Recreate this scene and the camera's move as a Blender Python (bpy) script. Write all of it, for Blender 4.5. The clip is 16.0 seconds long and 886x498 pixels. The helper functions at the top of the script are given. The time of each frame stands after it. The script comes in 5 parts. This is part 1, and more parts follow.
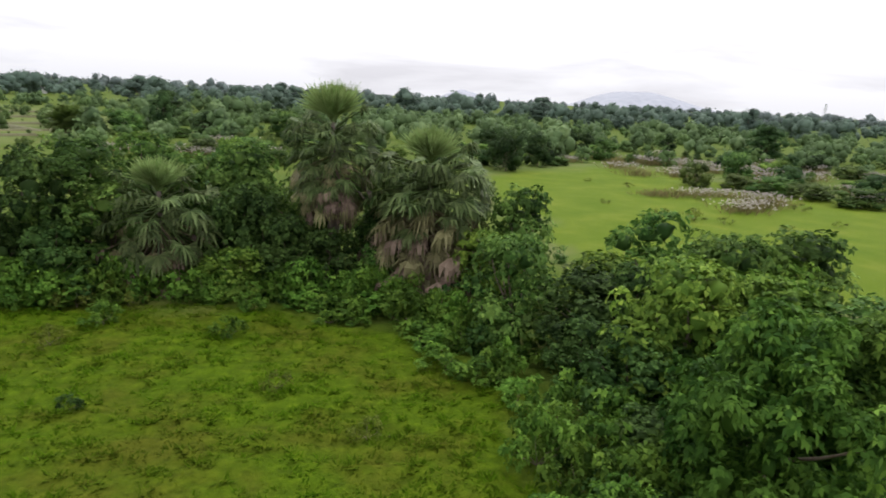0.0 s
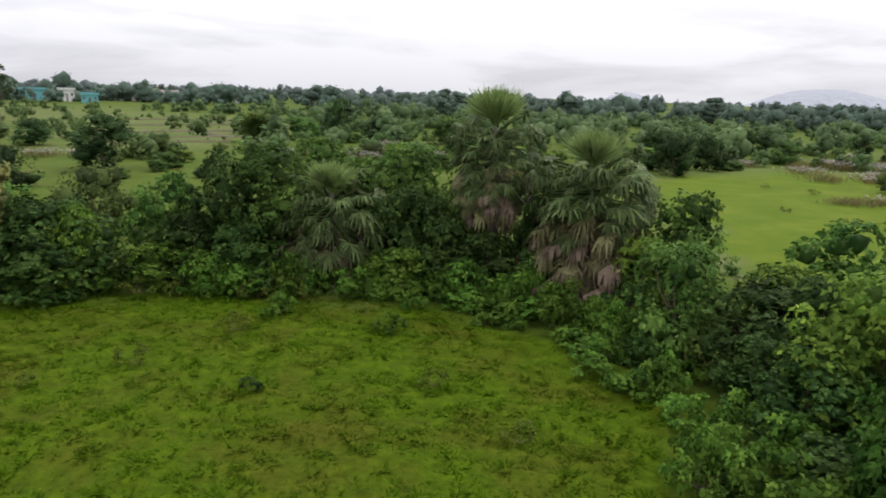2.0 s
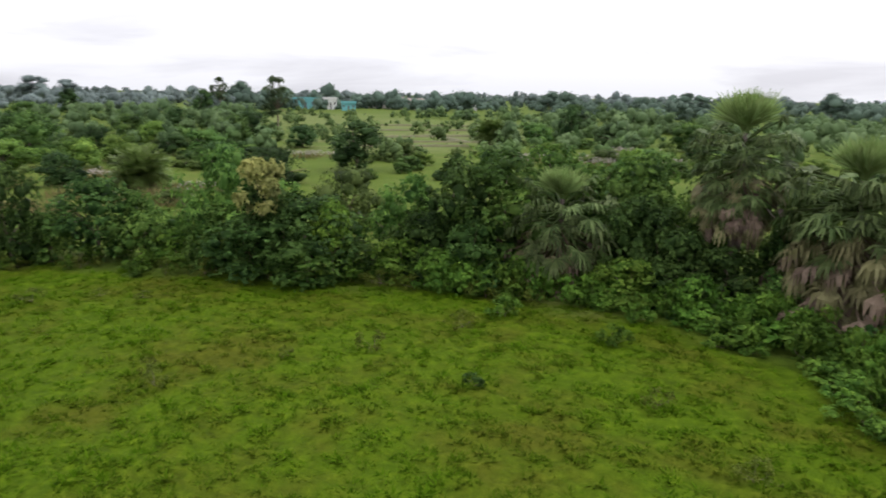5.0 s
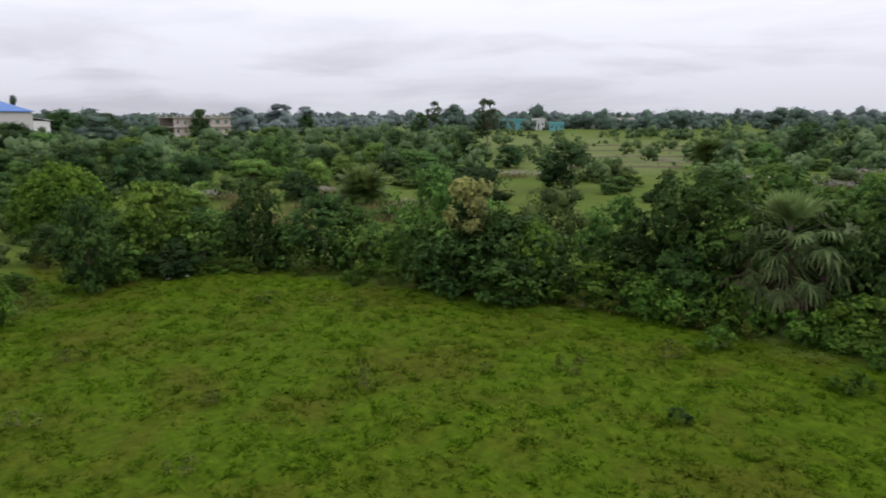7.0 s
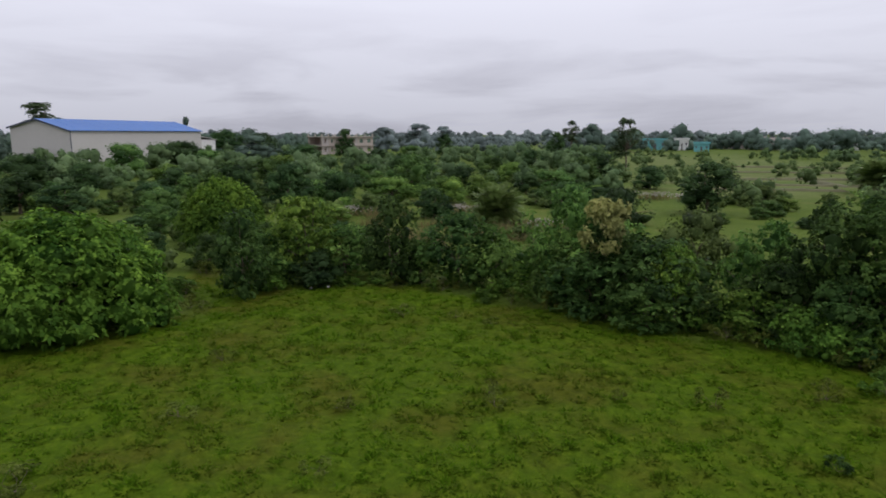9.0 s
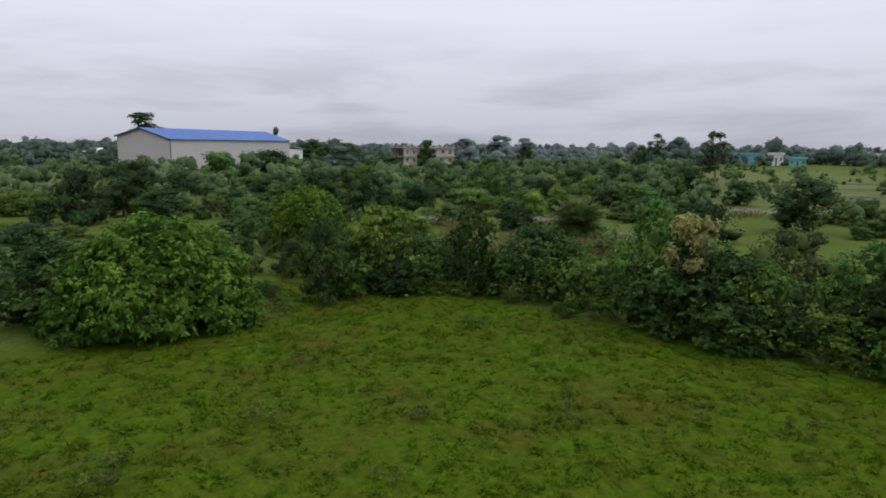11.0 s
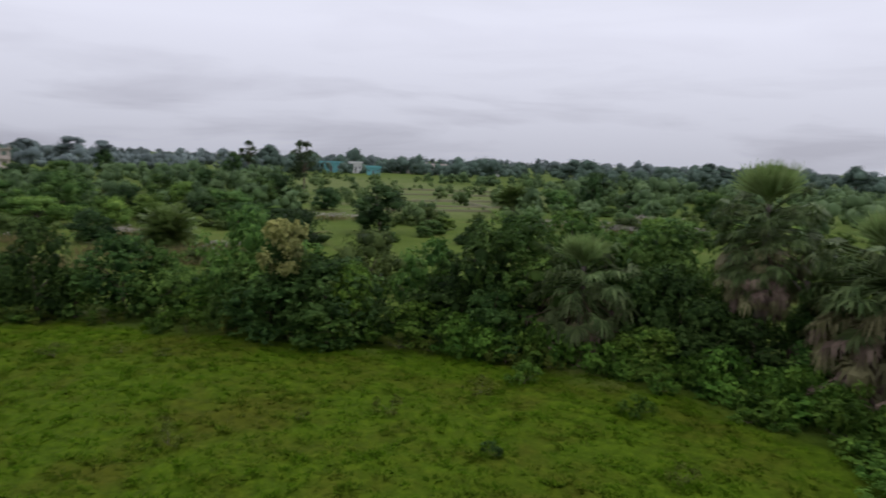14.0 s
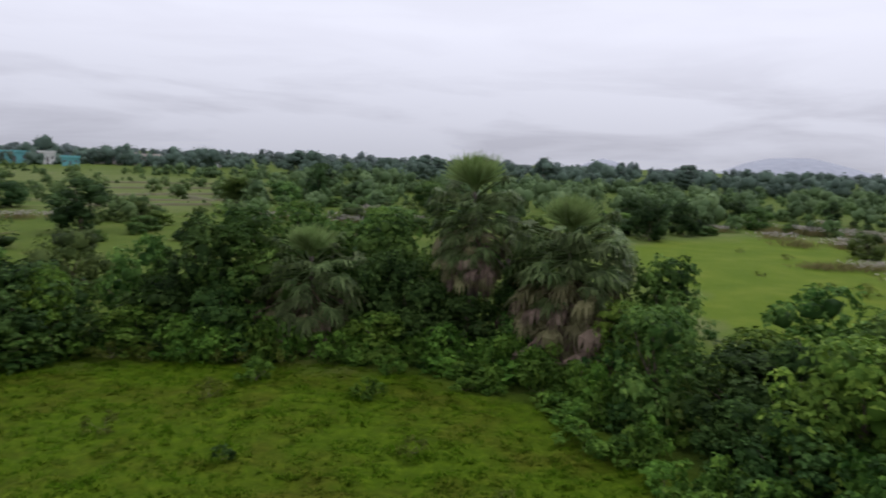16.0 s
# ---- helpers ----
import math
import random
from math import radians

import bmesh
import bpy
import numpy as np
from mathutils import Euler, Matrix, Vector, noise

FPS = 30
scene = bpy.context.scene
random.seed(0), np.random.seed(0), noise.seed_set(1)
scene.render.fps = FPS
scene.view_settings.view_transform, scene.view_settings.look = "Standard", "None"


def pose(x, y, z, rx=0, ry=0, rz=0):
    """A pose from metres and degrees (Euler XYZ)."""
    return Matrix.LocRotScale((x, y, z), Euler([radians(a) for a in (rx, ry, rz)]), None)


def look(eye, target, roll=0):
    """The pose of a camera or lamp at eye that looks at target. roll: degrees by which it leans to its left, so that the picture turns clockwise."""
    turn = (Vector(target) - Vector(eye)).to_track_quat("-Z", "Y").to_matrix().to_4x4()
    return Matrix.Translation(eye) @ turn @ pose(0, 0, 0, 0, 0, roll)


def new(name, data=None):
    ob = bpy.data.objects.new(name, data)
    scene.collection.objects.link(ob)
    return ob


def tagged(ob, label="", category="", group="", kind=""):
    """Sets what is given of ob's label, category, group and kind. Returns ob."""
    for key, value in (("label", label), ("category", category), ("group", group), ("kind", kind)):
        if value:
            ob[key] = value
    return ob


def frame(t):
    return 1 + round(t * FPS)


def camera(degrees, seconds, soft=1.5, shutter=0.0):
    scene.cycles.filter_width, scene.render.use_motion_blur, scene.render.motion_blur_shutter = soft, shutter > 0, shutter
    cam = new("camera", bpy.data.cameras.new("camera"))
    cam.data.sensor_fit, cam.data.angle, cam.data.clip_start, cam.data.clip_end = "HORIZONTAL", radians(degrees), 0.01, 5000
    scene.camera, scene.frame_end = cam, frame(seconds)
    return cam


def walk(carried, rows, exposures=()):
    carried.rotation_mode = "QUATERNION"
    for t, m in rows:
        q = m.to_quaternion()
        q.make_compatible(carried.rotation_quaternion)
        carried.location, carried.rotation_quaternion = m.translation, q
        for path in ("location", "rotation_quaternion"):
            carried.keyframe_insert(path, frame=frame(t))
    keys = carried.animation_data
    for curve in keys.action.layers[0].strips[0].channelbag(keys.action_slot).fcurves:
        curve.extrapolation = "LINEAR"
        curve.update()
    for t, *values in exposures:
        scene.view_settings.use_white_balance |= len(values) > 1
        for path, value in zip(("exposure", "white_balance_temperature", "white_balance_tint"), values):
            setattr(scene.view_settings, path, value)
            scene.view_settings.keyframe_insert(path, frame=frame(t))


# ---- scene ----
# ---- camera: turned by hand on one spot, seven metres above the field ----
cam = camera(66.8, 16.0, soft=1.7, shutter=0.5)
EYE, ARM = 7.0, 0.24
ROWS = [
    (0.0, 0.0, -12.73, -2.93), (0.5, 2.7, -12.66, -2.53), (1.0, 6.06, -12.65, -2.4), (1.5, 10.42, -12.97, -1.97),
    (2.0, 13.36, -12.93, -1.75), (2.5, 15.94, -12.79, -1.75), (3.0, 18.54, -12.87, -1.55), (3.6, 21.95, -12.9, -1.4),
    (4.4, 27.6, -12.9, -1.15), (5.3, 35.34, -12.81, -0.9), (5.5, 37.15, -12.68, -0.8), (6.0, 42.03, -12.21, -0.43),
    (6.5, 45.88, -11.56, -0.24), (7.0, 49.91, -11.34, 0.1), (7.5, 53.46, -11.13, 0.37), (8.0, 57.21, -10.48, 0.45),
    (8.5, 59.51, -10.1, 0.28), (9.0, 61.29, -9.71, 0.09), (9.5, 64.07, -9.29, 0.01), (9.7, 65.4, -9.17, -0.05),
    (10.2, 67.7, -8.95, -0.22), (10.75, 68.5, -8.8, -0.42), (11.3, 66.9, -8.72, -0.6), (11.8, 63.06, -8.64, -0.77),
    (12.0, 60.5, -8.58, -0.87), (12.5, 53.17, -8.62, -1.0), (13.0, 46.24, -8.12, -1.45), (13.5, 41.06, -7.78, -1.65),
    (14.0, 34.64, -7.5, -1.95), (14.5, 29.2, -7.62, -1.9), (15.0, 23.43, -7.65, -2.1), (15.5, 17.87, -7.46, -2.12),
    (16.0, 11.71, -7.45, -2.16),
]
EXPOSURES = [(0.0, -0.06, 6500, 10), (1.0, -0.14, 6500, 10), (2.5, -0.27, 6480, 10), (3.2, -0.27, 6480, 10), (5.3, -0.03, 6450, 10), (6.0, -0.02, 6400, 10),
             (6.6, -0.34, 6300, 11), (7.2, -0.52, 6220, 13), (9.0, -0.82, 6140, 14), (12.2, -0.86, 6080, 14), (13.0, -1.08, 6080, 14),
             (13.8, -0.90, 6080, 14), (16.0, -0.74, 6080, 14)]
walk(cam, [(t, pose(-ARM * math.sin(radians(yaw)), ARM * math.cos(radians(yaw)), EYE, 90 + pitch, roll, yaw))
           for t, yaw, pitch, roll in ROWS], EXPOSURES)

# ---- world: overcast sky with low cloud streaks ----
SUN_ELEVATION, SUN_AZIMUTH = 52.0, -25.0      # azimuth counted like the camera's yaw, from +y to the left
world = bpy.data.worlds.new("world")
scene.world = world
world.use_nodes = True
wt = world.node_tree
wt.nodes.clear()


def link(tree, a, b):
    tree.links.new(a, b)


def node(tree, kind, **settings):
    n = tree.nodes.new(kind)
    for key, value in settings.items():
        if key in n.inputs:
            n.inputs[key].default_value = value
    return n


sky = node(wt, "ShaderNodeTexSky")
sky.sky_type = "NISHITA"
sky.sun_disc = False
sky.sun_elevation, sky.sun_rotation = radians(SUN_ELEVATION), radians(-SUN_AZIMUTH)
sky.air_density, sky.dust_density, sky.ozone_density = 1.0, 4.0, 1.0
wcoord = node(wt, "ShaderNodeTexCoord")
wmap = node(wt, "ShaderNodeMapping", Scale=(1.0, 1.0, 6.5))
link(wt, wcoord.outputs["Generated"], wmap.inputs["Vector"])
cloud = node(wt, "ShaderNodeTexNoise", Scale=2.9, Detail=7.0, Roughness=0.55, Distortion=0.35)
link(wt, wmap.outputs["Vector"], cloud.inputs["Vector"])
cramp = node(wt, "ShaderNodeValToRGB")
cramp.color_ramp.elements[0].position, cramp.color_ramp.elements[0].color = 0.36, (0.75, 0.745, 0.80, 1)
cramp.color_ramp.elements[1].position, cramp.color_ramp.elements[1].color = 0.53, (0.945, 0.945, 1.0, 1)
link(wt, cloud.outputs["Fac"], cramp.inputs["Fac"])
# the cloud sheet is thinner, and so brighter, higher up
wsep = node(wt, "ShaderNodeSeparateXYZ")
link(wt, wcoord.outputs["Generated"], wsep.inputs[0])
wlow, wgrad = node(wt, "ShaderNodeMapRange"), node(wt, "ShaderNodeMapRange")
for n_, values in ((wlow, (0.0, 0.18, 0.91, 1.43)), (wgrad, (0.25, 1.0, 0.0, 0.75))):
    for socket, value in zip(("From Min", "From Max", "To Min", "To Max"), values):
        n_.inputs[socket].default_value = value
    link(wt, wsep.outputs["Z"], n_.inputs["Value"])
wsum = node(wt, "ShaderNodeMath")
wsum.operation = "ADD"
link(wt, wlow.outputs[0], wsum.inputs[0])
link(wt, wgrad.outputs[0], wsum.inputs[1])
wmul = node(wt, "ShaderNodeVectorMath")
wmul.operation = "SCALE"
# the streaks lie low, the sheet above them is smooth
wfade = node(wt, "ShaderNodeMapRange")
for socket, value in zip(("From Min", "From Max", "To Min", "To Max"), (0.06, 0.16, 0.0, 0.8)):
    wfade.inputs[socket].default_value = value
link(wt, wsep.outputs["Z"], wfade.inputs["Value"])
wplain = wt.nodes.new("ShaderNodeMix")
wplain.data_type = "RGBA"
link(wt, wfade.outputs[0], wplain.inputs[0])
link(wt, cramp.outputs["Color"], wplain.inputs[6])
wplain.inputs[7].default_value = (0.905, 0.900, 0.955, 1)
link(wt, wplain.outputs[2], wmul.inputs[0])
link(wt, wsum.outputs[0], wmul.inputs["Scale"])
cloud_light = node(wt, "ShaderNodeBackground", Strength=1.22)
link(wt, wmul.outputs[0], cloud_light.inputs["Color"])
sky_light = node(wt, "ShaderNodeBackground", Strength=0.05)
link(wt, sky.outputs["Color"], sky_light.inputs["Color"])
wadd = node(wt, "ShaderNodeMixShader", Fac=0.9)
link(wt, sky_light.outputs[0], wadd.inputs[1])
link(wt, cloud_light.outputs[0], wadd.inputs[2])
wout = node(wt, "ShaderNodeOutputWorld")
link(wt, wadd.outputs[0], wout.inputs["Surface"])

sun = new("sun", bpy.data.lights.new("sun", "SUN"))
sun.data.energy, sun.data.angle, sun.data.color = 1.5, radians(25), (1.0, 0.97, 0.92)
sun_from = Vector((-math.sin(radians(SUN_AZIMUTH)) * math.cos(radians(SUN_ELEVATION)),
                   math.cos(radians(SUN_AZIMUTH)) * math.cos(radians(SUN_ELEVATION)), math.sin(radians(SUN_ELEVATION))))
sun.matrix_world = look(sun_from * 300, (0, 0, 0))


# ---- materials ----
def material(name):
    m = bpy.data.materials.new(name)
    m.use_nodes = True
    t = m.node_tree
    t.nodes.clear()
    return m, t, node(t, "ShaderNodeOutputMaterial")


def ramp(t, fac, *stops):
    r = node(t, "ShaderNodeValToRGB")
    e = r.color_ramp.elements
    while len(e) < len(stops):
        e.new(0.5)
    for item, (at, colour) in zip(e, stops):
        item.position, item.color = at, (*colour, 1)
    link(t, fac, r.inputs["Fac"])
    return r.outputs["Color"]


def mix(t, fac, a, b, blend="MIX"):
    n = t.nodes.new("ShaderNodeMix")
    n.data_type, n.blend_type = "RGBA", blend
    for socket, value in ((n.inputs[0], fac), (n.inputs[6], a), (n.inputs[7], b)):
        if isinstance(value, bpy.types.NodeSocket):
            link(t, value, socket)
        else:
            socket.default_value = value if isinstance(value, float) else (*value, 1)
    return n.outputs[2]


def noise_at(t, coord, scale, detail=4.0, rough=0.55):
    n = node(t, "ShaderNodeTexNoise", Scale=scale, Detail=detail, Roughness=rough)
    link(t, coord, n.inputs["Vector"])
    return n.outputs["Fac"]


def leaf_material(name, dark, mid, light, rough=0.55, through_light=0.3, plant=0.22, patch=0.9, mottle=0.45, sheen=0.13, calm=0.7):
    """Leaves that differ one by one, in patches over the crown, and from plant to plant."""
    m, t, out = material(name)
    geo, info, coord = node(t, "ShaderNodeNewGeometry"), node(t, "ShaderNodeObjectInfo"), node(t, "ShaderNodeTexCoord")
    base = ramp(t, geo.outputs["Random Per Island"], *((at, tuple(m_ + calm * (c - m_) for m_, c in zip(mid, col))) for at, col in ((0.0, dark), (0.5, mid), (1.0, light))))
    patches = noise_at(t, coord.outputs["Object"], patch, 3.0)
    base = mix(t, ramp(t, patches, (0.38, (0, 0, 0)), (0.66, (mottle, mottle, mottle))), base, light)
    hsv = node(t, "ShaderNodeHueSaturation")
    for socket, low, high in (("Hue", 0.494, 0.511), ("Value", 1 - plant, 1 + plant)):
        mr = node(t, "ShaderNodeMapRange")
        mr.inputs["To Min"].default_value, mr.inputs["To Max"].default_value = low, high
        link(t, info.outputs["Random"], mr.inputs["Value"])
        link(t, mr.outputs[0], hsv.inputs[socket])
    link(t, base, hsv.inputs["Color"])
    # young leaves are yellower and lighter, aged ones deeper green; hearts carry painted shade
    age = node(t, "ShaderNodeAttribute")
    age.attribute_name = "growth_and_shade"
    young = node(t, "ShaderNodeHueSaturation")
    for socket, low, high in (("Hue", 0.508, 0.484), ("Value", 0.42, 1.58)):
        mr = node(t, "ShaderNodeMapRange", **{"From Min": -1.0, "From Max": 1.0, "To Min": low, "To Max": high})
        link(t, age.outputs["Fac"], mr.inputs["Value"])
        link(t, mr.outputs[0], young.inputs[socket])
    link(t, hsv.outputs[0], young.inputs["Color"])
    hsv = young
    p = node(t, "ShaderNodeBsdfPrincipled", Roughness=rough)
    p.inputs["Specular IOR Level"].default_value = sheen
    link(t, hsv.outputs[0], p.inputs["Base Color"])
    tr = node(t, "ShaderNodeBsdfTranslucent")
    link(t, hsv.outputs[0], tr.inputs["Color"])
    ms = node(t, "ShaderNodeMixShader", Fac=through_light)
    link(t, p.outputs[0], ms.inputs[1])
    link(t, tr.outputs[0], ms.inputs[2])
    link(t, ms.outputs[0], out.inputs["Surface"])
    return m


def plain_material(name, a, b, scale, rough=0.8, bump=0.3, fine=8.0, metal=0.0, speck=0.35):
    """A matt surface with stains at one scale and grain at a finer one."""
    m, t, out = material(name)
    coord = node(t, "ShaderNodeTexCoord")
    big, small = noise_at(t, coord.outputs["Object"], scale), noise_at(t, coord.outputs["Object"], scale * fine, 6.0)
    col = mix(t, big, a, b)
    col = mix(t, speck, col, ramp(t, small, (0.3, tuple(0.55 * c for c in a)), (0.7, b)))
    p = node(t, "ShaderNodeBsdfPrincipled", Roughness=rough, Metallic=metal)
    link(t, col, p.inputs["Base Color"])
    bp = node(t, "ShaderNodeBump", Strength=bump, Distance=0.02)
    link(t, small, bp.inputs["Height"])
    link(t, bp.outputs[0], p.inputs["Normal"])
    link(t, p.outputs[0], out.inputs["Surface"])
    return m


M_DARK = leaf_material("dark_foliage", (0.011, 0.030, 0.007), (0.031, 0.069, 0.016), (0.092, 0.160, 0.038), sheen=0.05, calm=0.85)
M_MID = leaf_material("green_foliage", (0.016, 0.048, 0.009), (0.050, 0.114, 0.021), (0.150, 0.245, 0.052), sheen=0.05, calm=0.85)
M_LIGHT = leaf_material("bright_foliage", (0.030, 0.078, 0.011), (0.076, 0.155, 0.020), (0.190, 0.285, 0.044), sheen=0.05, calm=0.85)
M_SHRUB = leaf_material("shrub_leaves", (0.020, 0.056, 0.008), (0.054, 0.124, 0.016), (0.145, 0.250, 0.036), plant=0.3, sheen=0.05)
M_SCRUB_DARK = leaf_material("dark_scrub_leaves", (0.013, 0.032, 0.010), (0.031, 0.066, 0.020), (0.080, 0.134, 0.044), plant=0.3, calm=0.75, mottle=0.45, sheen=0.04)
M_SCRUB_MID = leaf_material("scrub_leaves", (0.023, 0.058, 0.013), (0.055, 0.112, 0.026), (0.126, 0.206, 0.052), plant=0.35, calm=0.75, mottle=0.45, sheen=0.04)
M_SCRUB_BRIGHT = leaf_material("bright_scrub_leaves", (0.038, 0.084, 0.014), (0.086, 0.158, 0.028), (0.178, 0.268, 0.056), plant=0.25, calm=0.75, mottle=0.45, sheen=0.04)
M_WEED = leaf_material("weed_leaves", (0.040, 0.062, 0.008), (0.075, 0.100, 0.014), (0.120, 0.145, 0.028), plant=0.2, sheen=0.05)
M_FRESH = leaf_material("fresh_foliage", (0.011, 0.034, 0.006), (0.034, 0.086, 0.013), (0.122, 0.220, 0.032), plant=0.12, sheen=0.05, patch=0.6)
M_DOME = leaf_material("dome_foliage", (0.013, 0.044, 0.005), (0.042, 0.110, 0.012), (0.150, 0.270, 0.032), plant=0.12, calm=0.9, sheen=0.05, patch=0.5)
# leaves of the farthest trees, with the haze painted into their colour
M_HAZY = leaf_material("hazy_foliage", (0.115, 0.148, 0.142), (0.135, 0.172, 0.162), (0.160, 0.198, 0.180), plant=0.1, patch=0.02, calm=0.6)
M_YELLOW = leaf_material("yellowing_foliage", (0.15, 0.17, 0.045), (0.26, 0.27, 0.085), (0.38, 0.37, 0.14), plant=0.1, sheen=0.05)
M_OLIVE = leaf_material("olive_foliage", (0.042, 0.070, 0.018), (0.078, 0.116, 0.030), (0.130, 0.175, 0.052), calm=0.6, sheen=0.05)
M_AIRY = leaf_material("airy_foliage", (0.040, 0.072, 0.030), (0.070, 0.112, 0.048), (0.115, 0.165, 0.075), calm=0.6, sheen=0.05)
# these two carry the bluish haze of distance in the leaf colour
M_FAR = leaf_material("far_haze_foliage", (0.054, 0.102, 0.042), (0.100, 0.164, 0.066), (0.165, 0.238, 0.094), plant=0.1, patch=0.10, mottle=0.4, calm=0.4, sheen=0.05)
M_DISTANT = leaf_material("distant_haze_foliage", (0.066, 0.102, 0.080), (0.092, 0.136, 0.102), (0.124, 0.172, 0.124), plant=0.15, patch=0.06, mottle=0.4, calm=0.4, sheen=0.05)
M_PALM = leaf_material("palm_leaf", (0.020, 0.040, 0.010), (0.048, 0.080, 0.022), (0.130, 0.172, 0.062), rough=0.5, through_light=0.3, plant=0.35, sheen=0.1, calm=1.0)
M_FADED = leaf_material("yellowing_palm_leaf", (0.070, 0.066, 0.026), (0.125, 0.118, 0.050), (0.215, 0.200, 0.098), rough=0.55, through_light=0.2, plant=0.3)
# a light kind of scrub, paled a little further for painted haze
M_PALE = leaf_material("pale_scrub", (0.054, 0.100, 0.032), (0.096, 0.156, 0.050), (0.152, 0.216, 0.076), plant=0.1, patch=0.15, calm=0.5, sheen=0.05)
M_YOUNG = leaf_material("young_palm_leaf", (0.100, 0.170, 0.042), (0.170, 0.250, 0.075), (0.270, 0.350, 0.135), rough=0.5, through_light=0.45, plant=0.2)
M_DEAD = leaf_material("dead_palm_leaf", (0.040, 0.027, 0.018), (0.090, 0.062, 0.044), (0.205, 0.152, 0.115), rough=0.7, through_light=0.08, plant=0.5)
M_DATE = leaf_material("date_palm_leaf", (0.050, 0.086, 0.020), (0.100, 0.155, 0.038), (0.185, 0.250, 0.075), rough=0.4, through_light=0.3, plant=0.2)
M_PLUME = leaf_material("grass_plume", (0.24, 0.205, 0.175), (0.36, 0.32, 0.285), (0.48, 0.445, 0.41), rough=0.8, plant=0.12)
M_STRAW = leaf_material("dry_grass", (0.075, 0.085, 0.028), (0.15, 0.14, 0.055), (0.25, 0.21, 0.09), rough=0.8, plant=0.15)
M_BARK = plain_material("bark", (0.10, 0.075, 0.05), (0.19, 0.15, 0.11), 3.0, 0.9, 0.6)
M_PALM_BARK = plain_material("palm_bark", (0.07, 0.055, 0.045), (0.15, 0.12, 0.10), 2.0, 0.9, 0.6)
M_STONE = plain_material("stone", (0.24, 0.235, 0.21), (0.40, 0.385, 0.35), 2.0, 0.85, 0.4)

OPEN_FIELD = [(4, 64), (10.6, 75), (27, 82), (32, 61), (44, 54), (60, 40), (40, 12), (16, 22), (12, 27), (6, 29)]
TERRACES = [(-200, 184), (-82, 162), (-54, 108), (-44, 76), (-50, 65), (-64, 62), (-122, 108)]
VILLAGE = [(-82, 162), (-200, 184), (-275, 226), (-236, 300), (-110, 285)]
HAZE_GAP = [(-130, 109), (-345, 289), (-411, 183), (-155, 69)]
HOUSE_VIEW = [(-150, 52), (-236, 66), (-240, 112), (-150, 70)]
CLEARING = [(-25, -4), (-27.6, 3.9), (-34.5, 4.2), (-35.5, 6.4), (-30.2, 7.6), (-30, 9.5), (-27, 14.2), (-21.6, 15.9), (-17, 18.6), (-12.6, 20.2), (-8, 21),
            (-4.5, 20.6), (-1, 18.6), (1.2, 16.2), (2.5, 14), (2.6, 10.5), (3.0, 4), (3.4, -14), (-26, -14)]


def inside(x, y, poly):
    x, y = np.asarray(x, float), np.asarray(y, float)
    hit = np.zeros(x.shape, bool)
    for (ax, ay), (bx, by) in zip(poly, poly[1:] + poly[:1]):
        hit ^= ((ay > y) != (by > y)) & (x < (bx - ax) * (y - ay) / (by - ay + 1e-9) + ax)
    return hit


def grass_material(name, depth):
    """Blades that differ one by one, green with patches of olive."""
    m, t, out = material(name)
    geo, coord = node(t, "ShaderNodeNewGeometry"), node(t, "ShaderNodeTexCoord")
    patch = noise_at(t, coord.outputs["Object"], 0.30, 6.0, 0.62)
    green = ramp(t, geo.outputs["Random Per Island"], *((at, tuple(d * c for d, c in zip(depth, col))) for at, col in ((0.0, (0.038, 0.072, 0.002)), (0.5, (0.068, 0.116, 0.003)), (1.0, (0.112, 0.166, 0.008)))))
    olive = ramp(t, geo.outputs["Random Per Island"], *((at, tuple(d * c for d, c in zip(depth, col))) for at, col in ((0.0, (0.042, 0.054, 0.003)), (0.5, (0.076, 0.090, 0.006)), (1.0, (0.116, 0.124, 0.014)))))
    col = mix(t, ramp(t, patch, (0.45, (0, 0, 0)), (0.62, (0.85, 0.85, 0.85))), green, olive)
    p = node(t, "ShaderNodeBsdfPrincipled", Roughness=0.9)
    p.inputs["Specular IOR Level"].default_value = 0.04
    tr = node(t, "ShaderNodeBsdfTranslucent")
    ms = node(t, "ShaderNodeMixShader", Fac=0.5)
    link(t, col, p.inputs["Base Color"])
    link(t, col, tr.inputs["Color"])
    link(t, p.outputs[0], ms.inputs[1])
    link(t, tr.outputs[0], ms.inputs[2])
    link(t, ms.outputs[0], out.inputs["Surface"])
    return m


M_GRASS, M_TUFT = grass_material("grass_blades", (1, 1, 1)), grass_material("tussock_blades", (0.88, 1.08, 1.0))


